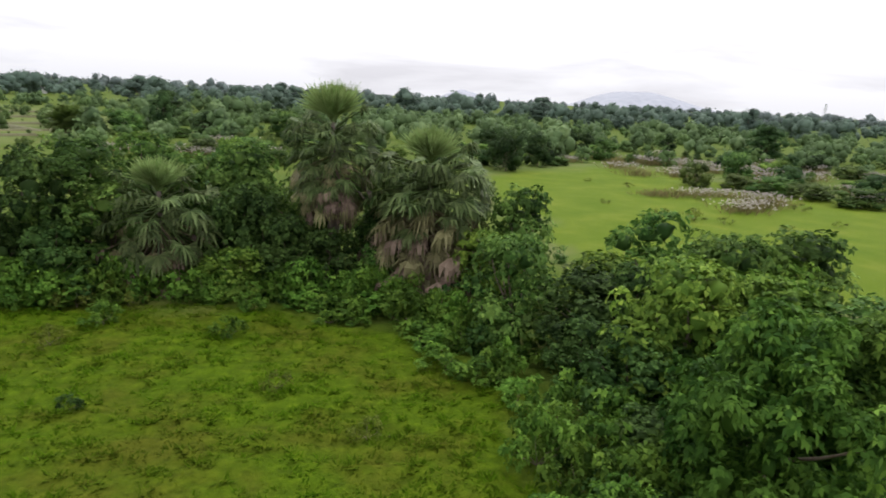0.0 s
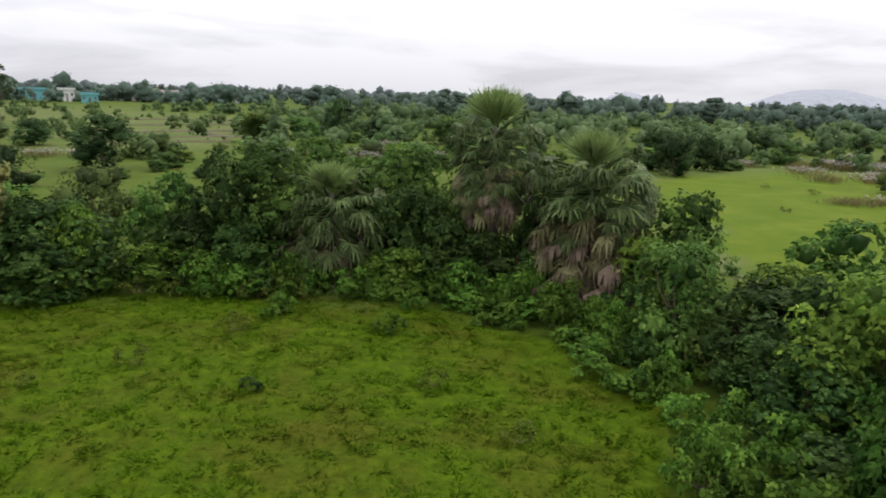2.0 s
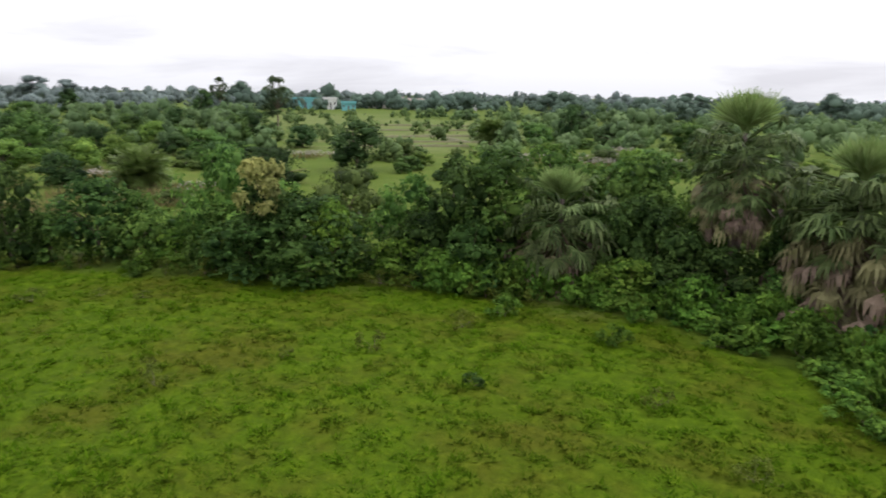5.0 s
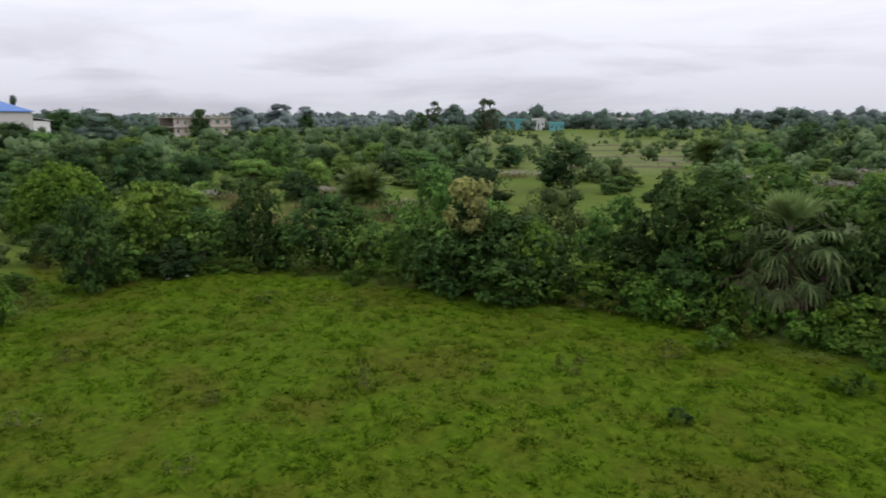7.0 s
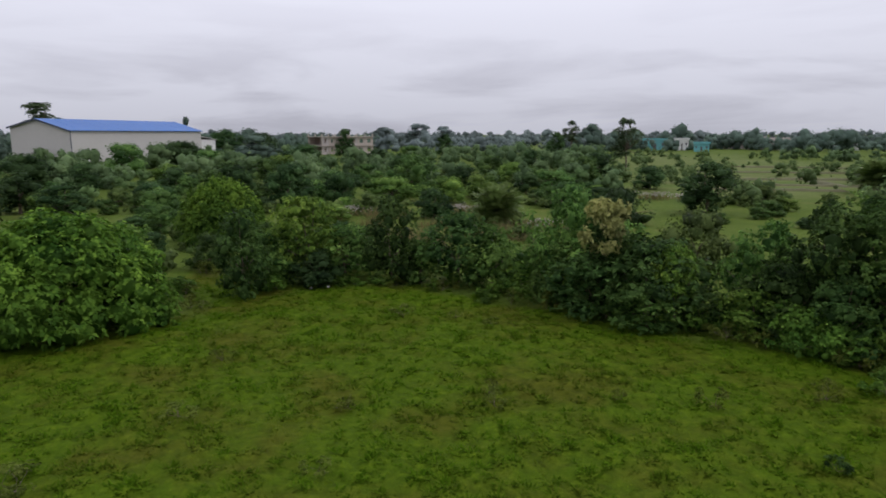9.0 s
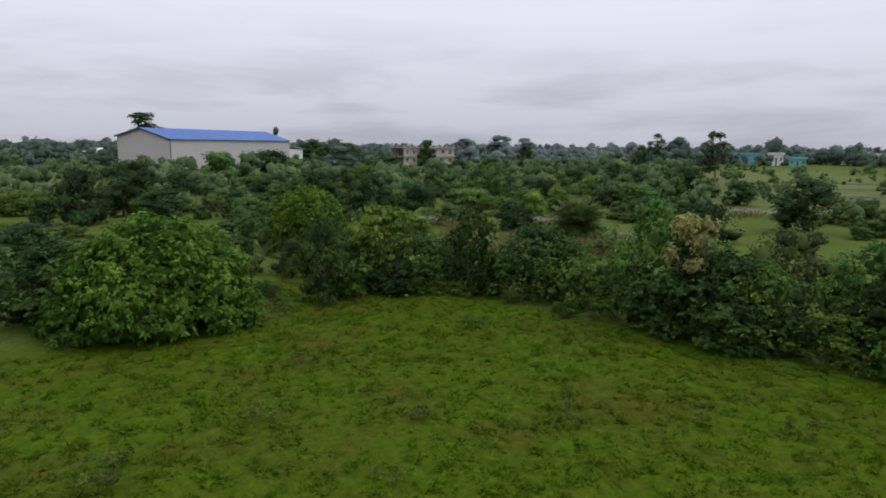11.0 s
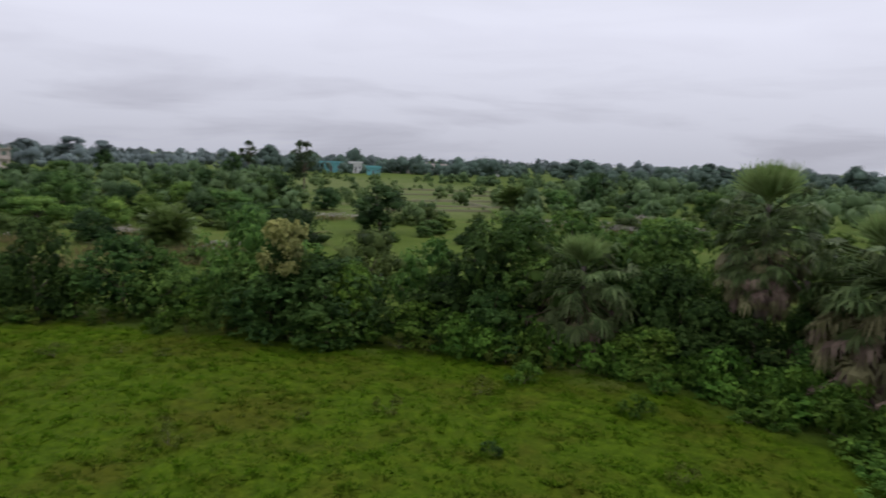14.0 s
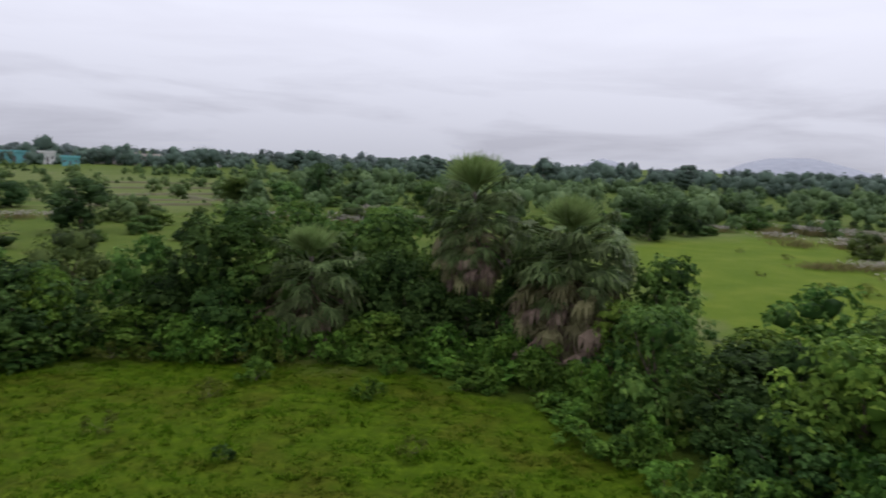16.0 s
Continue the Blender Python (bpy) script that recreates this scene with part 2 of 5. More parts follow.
def ground_material():
    m, t, out = material("meadow")
    coord = node(t, "ShaderNodeTexCoord")
    xyz = coord.outputs["Object"]
    wide, patch, fine = noise_at(t, xyz, 0.06, 5.0), noise_at(t, xyz, 0.30, 6.0, 0.62), noise_at(t, xyz, 3.4, 8.0, 0.78)
    green = ramp(t, fine, (0.32, (0.034, 0.064, 0.002)), (0.50, (0.054, 0.093, 0.003)), (0.66, (0.084, 0.130, 0.005)))
    olive = ramp(t, fine, (0.34, (0.042, 0.048, 0.003)), (0.68, (0.090, 0.092, 0.010)))
    col = mix(t, ramp(t, patch, (0.45, (0, 0, 0)), (0.62, (0.8, 0.8, 0.8))), green, olive)
    paddy = ramp(t, patch, (0.3, (0.072, 0.118, 0.008)), (0.55, (0.096, 0.138, 0.012)), (0.7, (0.124, 0.155, 0.018)))
    rough_grass = ramp(t, patch, (0.30, (0.044, 0.080, 0.008)), (0.54, (0.076, 0.116, 0.016)), (0.72, (0.125, 0.122, 0.040)))
    rough_grass = mix(t, 0.4, rough_grass, ramp(t, fine, (0.34, (0.030, 0.050, 0.006)), (0.66, (0.120, 0.150, 0.030))))
    # dark tone painted in as the shade grass casts between its tussocks
    tussock_shade = ramp(t, fine, (0.35, (0.010, 0.017, 0.001)), (0.65, (0.024, 0.032, 0.003)))
    zone = node(t, "ShaderNodeAttribute")
    zone.attribute_name = "sward"
    zs = node(t, "ShaderNodeSeparateColor")
    link(t, zone.outputs["Color"], zs.inputs[0])
    col = mix(t, ramp(t, zs.outputs[2], (0.0, (0.12, 0.12, 0.12)), (0.35, (0, 0, 0))), col, tussock_shade)
    stretch = node(t, "ShaderNodeMapping", Scale=(0.75, 1.15, 1.0), Rotation=(0, 0, 0.5))
    link(t, xyz, stretch.inputs["Vector"])
    spots = noise_at(t, stretch.outputs["Vector"], 3.0, 2.5, 0.5)
    # small dark dashes, painted shade beside the tussocks
    col = mix(t, ramp(t, spots, (0.32, (0.3, 0.3, 0.3)), (0.42, (0, 0, 0))), col, tussock_shade)
    col = mix(t, zs.outputs[1], col, rough_grass)
    turned = node(t, "ShaderNodeMapping", Rotation=(0, 0, radians(-38)))
    link(t, xyz, turned.inputs["Vector"])
    strips = node(t, "ShaderNodeMapping", Scale=(0.016, 0.15, 1.0))
    link(t, turned.outputs["Vector"], strips.inputs["Vector"])
    plot = noise_at(t, strips.outputs["Vector"], 1.0, 3.0, 0.5)
    stubble = ramp(t, plot, (0.36, (0.072, 0.112, 0.028)), (0.45, (0.125, 0.160, 0.046)), (0.51, (0.165, 0.160, 0.075)), (0.56, (0.082, 0.120, 0.034)), (0.66, (0.180, 0.168, 0.090)))
    stubble = mix(t, 0.45, stubble, rough_grass)
    col = mix(t, ramp(t, zs.outputs[0], (0.0, (0, 0, 0)), (0.26, (0.9, 0.9, 0.9))), col, stubble)
    col = mix(t, ramp(t, zs.outputs[0], (0.4, (0, 0, 0)), (0.9, (1, 1, 1))), col, paddy)
    p = node(t, "ShaderNodeBsdfPrincipled", Roughness=0.85)
    p.inputs["Specular IOR Level"].default_value = 0.04
    link(t, col, p.inputs["Base Color"])
    bp = node(t, "ShaderNodeBump", Strength=0.7, Distance=0.08)
    link(t, fine, bp.inputs["Height"])
    link(t, bp.outputs[0], p.inputs["Normal"])
    link(t, p.outputs[0], out.inputs["Surface"])
    return m


M_GROUND = ground_material()


# ---- mesh helpers ----
def mesh_of(name, verts, faces, mat, smooth=False, growth_and_shade=None, normals=None):
    me = bpy.data.meshes.new(name)
    me.from_pydata(np.asarray(verts, float).reshape(-1, 3).tolist(), [], faces if isinstance(faces, list) else faces.tolist())
    me.materials.append(mat)
    if smooth:
        me.polygons.foreach_set("use_smooth", [True] * len(me.polygons))
    if growth_and_shade is not None:
        me.attributes.new("growth_and_shade", "FLOAT", "POINT").data.foreach_set("value", np.asarray(growth_and_shade, np.float32))
    me.update()
    if normals is not None:
        me.polygons.foreach_set("use_smooth", [True] * len(me.polygons))
        me.normals_split_custom_set_from_vertices(normals.tolist())
    return me


def piece(name, me, parent=None, m=None, label=""):
    ob = new(name, me)
    if parent is not None:
        ob.parent = parent
    if m is not None:
        ob.matrix_basis = m
    return tagged(ob, label)


def part(name, bm, mat, parent, label="", smooth=False):
    me = bpy.data.meshes.new(name)
    bm.to_mesh(me)
    bm.free()
    me.materials.append(mat)
    if smooth:
        me.polygons.foreach_set("use_smooth", [True] * len(me.polygons))
    return piece(name, me, parent, None, label)


def unit(v):
    return v / np.maximum(np.linalg.norm(v, axis=-1, keepdims=True), 1e-9)


def smooth_noise(x, y, cell, seed):
    """Value noise from -1 to 1 on a lattice of that cell."""
    table = np.random.RandomState(seed).uniform(-1, 1, (256, 256))
    u, v = np.asarray(x) / cell, np.asarray(y) / cell
    i, j = np.floor(u).astype(int), np.floor(v).astype(int)
    fu, fv = u - i, v - j
    fu, fv = fu * fu * (3 - 2 * fu), fv * fv * (3 - 2 * fv)
    a, b = table[i % 256, j % 256], table[(i + 1) % 256, j % 256]
    c, d = table[i % 256, (j + 1) % 256], table[(i + 1) % 256, (j + 1) % 256]
    return (a * (1 - fu) + b * fu) * (1 - fv) + (c * (1 - fu) + d * fu) * fv


def tussock_at(x, y):
    """How far the grass stands up in tussocks, 0 to 1."""
    x, y = np.asarray(x, float), np.asarray(y, float)
    a = np.clip(smooth_noise(x * 0.8 + 0.2 * y, y * 1.2, 0.34, 3) + 0.25, 0, 1) ** 0.7
    b = np.clip(smooth_noise(x + 9, y - 4, 1.2, 4), 0, 1)
    return np.clip(0.85 * a + 0.15 * b, 0, 1)


def height_at(x, y):
    """The lie of the land: tussocks in the clearing, gentle swells elsewhere."""
    x, y = np.asarray(x, float), np.asarray(y, float)
    r = np.hypot(x, y)
    near = np.clip((48 - r) / 12, 0, 1)
    return 0.10 * near * tussock_at(x, y) + 0.10 * smooth_noise(x, y, 6.0, 5) * np.clip(r / 20, 0.2, 1)


def leaves(points, axis, length, width, rng, fold=0.25, droop=0.25, face=None):
    """One folded, pointed leaf at each point, along its axis; face: the way its upper side looks."""
    n = len(points)
    axis = unit(axis)
    side = unit(np.cross(axis, unit(rng.normal(size=(n, 3))) if face is None else face))
    up = np.cross(side, axis)
    up *= np.sign(up[:, 2:3] + 1e-9)
    length, width = np.broadcast_to(length, n)[:, None], np.broadcast_to(width, n)[:, None]
    tip = points + axis * length - np.array([0, 0, 1.0]) * length * droop * rng.uniform(0.2, 1, (n, 1))
    mid = points + axis * length * 0.45 + up * width * fold
    verts = np.stack([points, mid + side * width * 0.5, tip, mid - side * width * 0.5], 1).reshape(-1, 3)
    return verts, np.arange(4 * n).reshape(n, 4)


def join(*groups):
    verts, faces, at = [], [], 0
    for v, f in groups:
        verts.append(v)
        faces.append(f + at)
        at += len(v)
    return np.concatenate(verts), np.concatenate(faces)


def tube(path, radii, sides=7):
    """A tapered limb along a path: quads only."""
    path = np.asarray(path, float)
    verts, faces = [], []
    for k, p in enumerate(path):
        d = unit(path[min(k + 1, len(path) - 1)] - path[max(k - 1, 0)])
        s = unit(np.cross(d, (0.31, 0.92, 0.22)))
        u = np.cross(d, s)
        for q in range(sides):
            a = 2 * math.pi * q / sides
            verts.append(p + radii[k] * (math.cos(a) * s + math.sin(a) * u))
    for k in range(len(path) - 1):
        for q in range(sides):
            a, b = k * sides + q, k * sides + (q + 1) % sides
            faces.append((a, b, b + sides, a + sides))
    return np.array(verts), np.array(faces)


def clumps(rng, count, wide, high, low=0.0, size=0.34, top=0.5):
    """Centres and radii of the leafy clumps of an uneven crown that is so wide and so high."""
    out = []
    lobes = [(rng.uniform(0, 2 * math.pi), rng.uniform(0.72, 1.12), rng.uniform(0.75, 1.0)) for _ in range(5)]
    for k in range(count):
        a, h = rng.uniform(0, 2 * math.pi), rng.uniform(0, 1) ** 0.8
        pull, tall = max((math.cos(a - la) * w + w, w, t) for la, w, t in lobes)[1:]
        girth = math.sqrt(max(0.06, 1 - (abs(h - (1 - top)) / max(top, 1 - top)) ** 2.4))
        r = wide * 0.5 * girth * pull * (rng.uniform(0.2, 0.8) if k % 3 else rng.uniform(0.75, 0.92))
        s = size * min(wide, high) * 0.5 * rng.uniform(0.45, 1.3)
        z = low + (high * (tall if r > 0.2 * wide else 1.0) - low) * h
        out.append((r * math.cos(a), r * math.sin(a), min(max(z, s * 0.6), high - s * 0.8), s))
    for k in range(max(3, count // 5)):            # shoots that stand out of the outline
        base = out[rng.randint(len(out))]
        s = size * min(wide, high) * 0.5 * rng.uniform(0.3, 0.6)
        g = rng.uniform(1.05, 1.25)
        out.append((base[0] * g, base[1] * g, min(high - s * 0.4, base[2] + base[3] * rng.uniform(0.6, 1.8)), s))
    return np.array(out)


BALLS = []
for ball_level in (1, 2):
    ball_bm = bmesh.new()
    bmesh.ops.create_icosphere(ball_bm, subdivisions=ball_level, radius=1.0)
    BALLS.append((np.array([v.co[:] for v in ball_bm.verts]), np.array([[v.index for v in f.verts] for f in ball_bm.faces])))
    ball_bm.free()


def hearts(rng, cl, count, level, girth):
    """The close leafage inside the largest clumps: one uneven lump for each; verts, triangles, clump numbers and normals."""
    bv, bf = BALLS[level]
    order = np.argsort(-cl[:, 3])[:count]
    n = len(order)
    swell = girth * (1 + 0.22 * rng.normal(size=(n, len(bv), 1)).clip(-1.5, 1.5))
    squash = np.stack([rng.uniform(0.85, 1.15, n), rng.uniform(0.85, 1.15, n), rng.uniform(0.9, 1.1, n)], 1)[:, None]
    v = cl[order, None, :3] + bv[None] * swell * squash * cl[order, None, 3:4]
    v[..., 2] = np.maximum(v[..., 2], 0.02)
    f = bf[None] + (np.arange(n) * len(bv))[:, None, None]
    return v.reshape(-1, 3), f.reshape(-1, 3), np.repeat(order, len(bv)), np.tile(bv, (n, 1))


def dome_clumps(rng, count, wide, high):
    """Clumps over the outside of a close dome that reaches the ground."""
    out = []
    for k in range(count):
        a, h = k * 2.39996 + rng.uniform(-0.3, 0.3), (k + 0.5) / count
        swell = 1 + 0.10 * math.sin(2 * a + 1) + 0.09 * math.sin(5 * a + 2 + 3 * h) + rng.uniform(-0.13, 0.10)
        s = 0.08 * wide * rng.uniform(0.55, 1.6)
        r = math.sqrt(max(0.0, 1 - h ** 1.9)) * (0.5 * wide - s) * swell
        out.append((r * math.cos(a), r * math.sin(a), max(s * 0.6, h * (high - s) * rng.uniform(0.92, 1.04)), s))
    return np.array(out)


def foliage(rng, cl, count, length, width, droop=0.3, spray=1, age=0.0, ruffle=0.42, soft=0.5, solid=20, level=1, girth=0.78, old_or_shaded=0.2):
    """Sprays of leaves on the outside of the clumps, round the close leafage of their hearts; also how young each
    one is, with shade painted into the hearts, and normals that follow the clumps (soft: how far)."""
    w = cl[:, 3] ** 2
    ph = rng.uniform(0, 6.3, 3)
    wave = 2.2 / np.median(cl[:, 3]) * 0.45
    young = 0.30 * rng.normal(size=len(cl)) + 0.45 * np.sin(cl[:, 0] * wave + ph[0]) * np.sin(cl[:, 1] * wave + ph[1]) + 0.25 * np.sin(cl[:, 2] * wave + ph[2])
    young = young + np.where(np.arange(len(cl)) >= len(cl) * 5 // 6, 0.3, -0.05) + age
    centre = np.array([*cl[:, :2].mean(0), 0.3 * cl[:, 2].max()])
    pick = rng.choice(len(cl), int(count * 1.7 / spray), p=w / w.sum())
    d = unit(rng.normal(size=(len(pick), 3)))
    d[:, 2] = np.where(rng.uniform(size=len(pick)) < 0.65, np.abs(d[:, 2]), d[:, 2])
    p = cl[pick, :3] + d * cl[pick, 3:4] * (0.74 + 0.5 * rng.uniform(0, 1, (len(pick), 1)) ** 1.6)
    gap = np.linalg.norm(p[:, None, :] - cl[None, :, :3], axis=2) / cl[None, :, 3]
    gap[np.arange(len(pick)), pick] = 9
    keep = np.where((gap.min(1) > 0.8) & (p[:, 2] > 0.03))[0][:count // spray]
    p, d = p[keep], d[keep]
    marks = [np.repeat(young[pick[keep]], 4)] * spray
    face = unit((1.17 - ruffle) * d + np.array([0, 0, 0.5]) + ruffle * rng.normal(size=p.shape))
    axis = rng.normal(size=p.shape) + 0.7 * d - np.array([0, 0, droop])
    axis = unit(axis - (0.85 * (axis * face).sum(1))[:, None] * face)
    across = np.cross(face, axis)
    bulge = unit(d + 0.55 * unit(p - centre))
    groups, normals = [], []
    for k in range(spray):
        a = 0.0 if spray == 1 else -1.25 + 2.5 * k / (spray - 1)
        a = a + 0.2 * rng.normal(size=(len(p), 1))
        way = np.cos(a) * axis + np.sin(a) * across
        tilt = unit(face + 0.3 * rng.normal(size=p.shape))
        start = p + axis * length * (0.0 if spray == 1 else 0.35 - 0.28 * np.abs(a))
        groups.append(leaves(start, way, length * rng.uniform(0.65, 1.25, len(p)), width * rng.uniform(0.7, 1.3, len(p)), rng, 0.2, 0.3, tilt))
        normals.append(np.repeat(unit((1 - soft) * tilt + soft * bulge), 4, 0))
    v, f = join(*groups)
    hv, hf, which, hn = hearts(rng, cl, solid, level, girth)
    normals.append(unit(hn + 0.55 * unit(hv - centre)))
    # hearts are toned down to paint the shade inside the crown
    marks.append(young[which] - old_or_shaded)
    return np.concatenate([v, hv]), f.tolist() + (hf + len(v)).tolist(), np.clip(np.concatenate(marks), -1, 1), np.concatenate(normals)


def limbs(rng, cl, girth, fork, count=6):
    """A tapered stem and limbs that reach into the clumps."""
    groups = []
    stem = np.array([(0, 0, -0.15), (rng.normal() * 0.04, rng.normal() * 0.04, fork * 0.5), (0, 0, fork)])
    groups.append(tube(stem, (girth * 1.25, girth, girth * 0.85)))
    order = rng.permutation(len(cl))[:count]
    for k in order:
        end = cl[k, :3]
        knee = stem[2] * 0.45 + end * 0.55 + np.array([rng.normal() * 0.1, rng.normal() * 0.1, -0.06 * end[2]])
        groups.append(tube([stem[2] - (0, 0, 0.05), knee, end], (girth * 0.6, girth * 0.4, girth * 0.12), 5))
    return join(*groups)


MESHES = {}


def plant_mesh(kind, variant):
    """Stem and crown meshes of one of the kinds of plant, three metres or so in size, made once."""
    key = (kind, variant)
    if key in MESHES:
        return MESHES[key]
    rng = np.random.RandomState(sum(map(ord, kind)) * 7 + variant)
    spec = KINDS[kind]
    if spec.get("dome"):
        cl = dome_clumps(rng, spec["clumps"], spec["wide"], spec["high"])
    else:
        cl = clumps(rng, spec["clumps"], spec["wide"], spec["high"], spec.get("low", 0.0), spec.get("size", 0.34), spec.get("top", 0.55))
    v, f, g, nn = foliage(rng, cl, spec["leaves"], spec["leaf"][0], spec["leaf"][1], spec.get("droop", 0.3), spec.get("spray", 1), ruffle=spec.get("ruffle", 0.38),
                          soft=spec.get("soft", 0.45), solid=spec.get("solid", 30), level=spec.get("level", 0), girth=spec.get("girth_in", 0.46), old_or_shaded=spec.get("old_or_shaded", 0.55))
    crown = mesh_of("crown", v, f, spec["mat"], growth_and_shade=g, normals=nn)
    v, f = limbs(rng, cl, spec.get("girth", 0.07), spec.get("fork", spec["high"] * 0.3), spec.get("limbs", 6))
    stem = mesh_of("trunk", v, f, M_BARK, True)
    MESHES[key] = (stem, crown)
    return MESHES[key]


FAR = dict(ruffle=0.25, soft=0.8, solid=34, level=0, girth_in=0.9, old_or_shaded=0.12)
SCRUB = dict(ruffle=0.42, soft=0.42, solid=34, level=0, girth_in=0.74, old_or_shaded=0.4)
KINDS = {
    "dense": dict(spray=4, wide=3.0, high=3.2, clumps=64, leaves=4700, leaf=(0.134, 0.09), mat=M_DARK, size=0.29),
    "leafy": dict(spray=4, wide=3.0, high=3.2, clumps=64, leaves=4500, leaf=(0.144, 0.096), mat=M_MID, size=0.29),
    "bright": dict(spray=4, wide=3.0, high=3.0, clumps=64, leaves=4500, leaf=(0.148, 0.10), mat=M_LIGHT, size=0.29),
    "sprawling": dict(spray=5, low=0.1, wide=5.0, high=3.4, clumps=120, leaves=18000, leaf=(0.16, 0.082), mat=M_FRESH, size=0.21, droop=0.4, solid=70),
    "broad": dict(spray=4, dome=True, wide=7.2, high=4.2, clumps=160, leaves=22000, leaf=(0.205, 0.12), mat=M_DOME, girth=0.14, solid=160, girth_in=0.58),
    "tall": dict(spray=4, low=0.1, wide=2.8, high=4.8, clumps=84, leaves=8200, leaf=(0.13, 0.085), mat=M_MID, size=0.33, fork=1.4, girth=0.09),
    "yellow": dict(spray=4, wide=2.4, high=1.5, clumps=30, leaves=2600, leaf=(0.14, 0.085), mat=M_YELLOW, size=0.3, solid=20, girth_in=0.55, old_or_shaded=0.3),
    "low": dict(spray=3, wide=1.6, high=1.0, clumps=22, leaves=700, leaf=(0.115, 0.08), mat=M_SHRUB, girth=0.015, fork=0.15, size=0.36, solid=8, girth_in=0.5),
    "weed": dict(wide=1.4, high=0.9, clumps=16, leaves=380, leaf=(0.10, 0.05), mat=M_WEED, girth=0.012, fork=0.15, size=0.26, solid=0),
    "tuft": dict(spray=3, wide=1.4, high=0.9, clumps=14, leaves=420, leaf=(0.17, 0.09), mat=M_DARK, girth=0.012, fork=0.15, size=0.24, solid=8),
    "scrub_dark": dict(low=0.05, wide=3.2, high=3.2, clumps=60, leaves=1600, leaf=(0.18, 0.122), mat=M_SCRUB_DARK, size=0.29, **SCRUB),
    "scrub_mid": dict(low=0.05, wide=3.4, high=3.0, clumps=60, leaves=1600, leaf=(0.18, 0.122), mat=M_SCRUB_MID, size=0.29, **SCRUB),
    "scrub_bright": dict(low=0.05, wide=3.4, high=2.4, clumps=60, leaves=1600, leaf=(0.18, 0.122), mat=M_SCRUB_BRIGHT, size=0.31, **SCRUB),
    "scrub_olive": dict(low=0.05, wide=3.0, high=2.2, clumps=60, leaves=1700, leaf=(0.145, 0.095), mat=M_OLIVE, size=0.31, **SCRUB),
    "tree_mid": dict(wide=3.6, high=5.6, low=0.3, clumps=70, leaves=2600, leaf=(0.21, 0.14), mat=M_SCRUB_DARK, fork=1.8, girth=0.13, size=0.29, **SCRUB),
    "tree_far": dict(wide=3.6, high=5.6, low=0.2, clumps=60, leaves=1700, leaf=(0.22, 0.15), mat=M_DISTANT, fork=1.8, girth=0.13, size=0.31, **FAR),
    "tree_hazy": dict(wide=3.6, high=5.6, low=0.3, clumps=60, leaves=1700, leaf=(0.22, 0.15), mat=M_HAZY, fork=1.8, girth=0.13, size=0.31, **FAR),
    "tree_airy": dict(wide=4.4, high=9.0, low=2.6, clumps=40, leaves=1900, leaf=(0.34, 0.20), mat=M_AIRY, size=0.21, fork=4.0, girth=0.14, limbs=16, solid=14, girth_in=0.6),
}
LABELS = {
    "dense": ("dense dark green broad-leaved bush at the meadow", "bush"), "leafy": ("fresh green broad-leaved bush at the meadow", "bush"),
    "bright": ("bright green leafy bush overgrown with vines", "bush"), "sprawling": ("sprawling green bush with long drooping leaves", "bush"),
    "broad": ("very broad dome-shaped bright green bush", "bush"),
    "tall": ("tall dark green leafy young tree", "tree"), "yellow": ("pale yellowish new leaves crowning a bush", "bush"),
    "low": ("low light green shrub at the meadow's edge", "shrub"), "weed": ("small olive green weed standing in the grass", "weed"),
    "tuft": ("small dark green tuft alone in the grass", "weed"),
    "scrub_dark": ("dark green scrub bush on the plain", "bush"), "scrub_mid": ("leafy green scrub bush on the plain", "bush"),
    "scrub_bright": ("low bright green scrub bush on the plain", "bush"), "scrub_olive": ("dull olive scrub bush in rough grass", "bush"),
    "tree_mid": ("dark green tree standing in the scrub", "tree"), "tree_far": ("distant tree above the scrub, greyed by painted haze", "tree"), "tree_hazy": ("distant tree with haze painted into its leaves", "tree"), "tree_airy": ("tall thin tree with an airy crown", "tree"),
}
rnd = random.Random(11)
COUNT = {}


def plant(kind, x, y, high=None, wide=None, turn=None, name=None, label=None, group=None, sink=0.0):
    """Stands one plant of a kind at (x, y), scaled to its height and width."""
    spec = KINDS[kind]
    COUNT[kind] = COUNT.get(kind, 0) + 1
    stem, crown = plant_mesh(kind, COUNT[kind] % 3)
    text, sort = LABELS[kind]
    top = new(name or sort, None)
    sz = (high or spec["high"]) / spec["high"]
    sx = (wide or spec["wide"] * sz) / spec["wide"]
    z = float(height_at(x, y)) - sink
    top.matrix_basis = pose(x, y, z, 0, 0, rnd.uniform(0, 360) if turn is None else turn) @ Matrix.Diagonal((sx, sx, sz, 1))
    if kind in ("weed", "low", "tuft"):
        tagged(piece("stem", stem, top), kind="stuff")
    else:
        piece("trunk", stem, top)
    piece("crown", crown, top)
    return tagged(top, label or text, sort, group or ("scrub on the plain" if kind.startswith("scrub") else ""))


# ---- the ground: one sheet to the horizon ----
def steps(low, high, fine, far):
    """Grid lines: fine between low and high, ever wider beyond."""
    line = list(np.arange(low, high, fine))
    gap = fine
    while line[-1] < far:
        gap *= 1.16
        line.append(line[-1] + gap)
    gap = fine
    while line[0] > -far:
        gap *= 1.16
        line.insert(0, line[0] - gap)
    return np.array(line)


gx, gy = steps(-31.0, 4.5, 0.185, 4200), steps(-2.0, 22.0, 0.185, 4200)
GX, GY = np.meshgrid(gx, gy, indexing="ij")
gv = np.stack([GX, GY, height_at(GX, GY)], 2).reshape(-1, 3)
gi = np.arange(len(gx) * len(gy)).reshape(len(gx), len(gy))
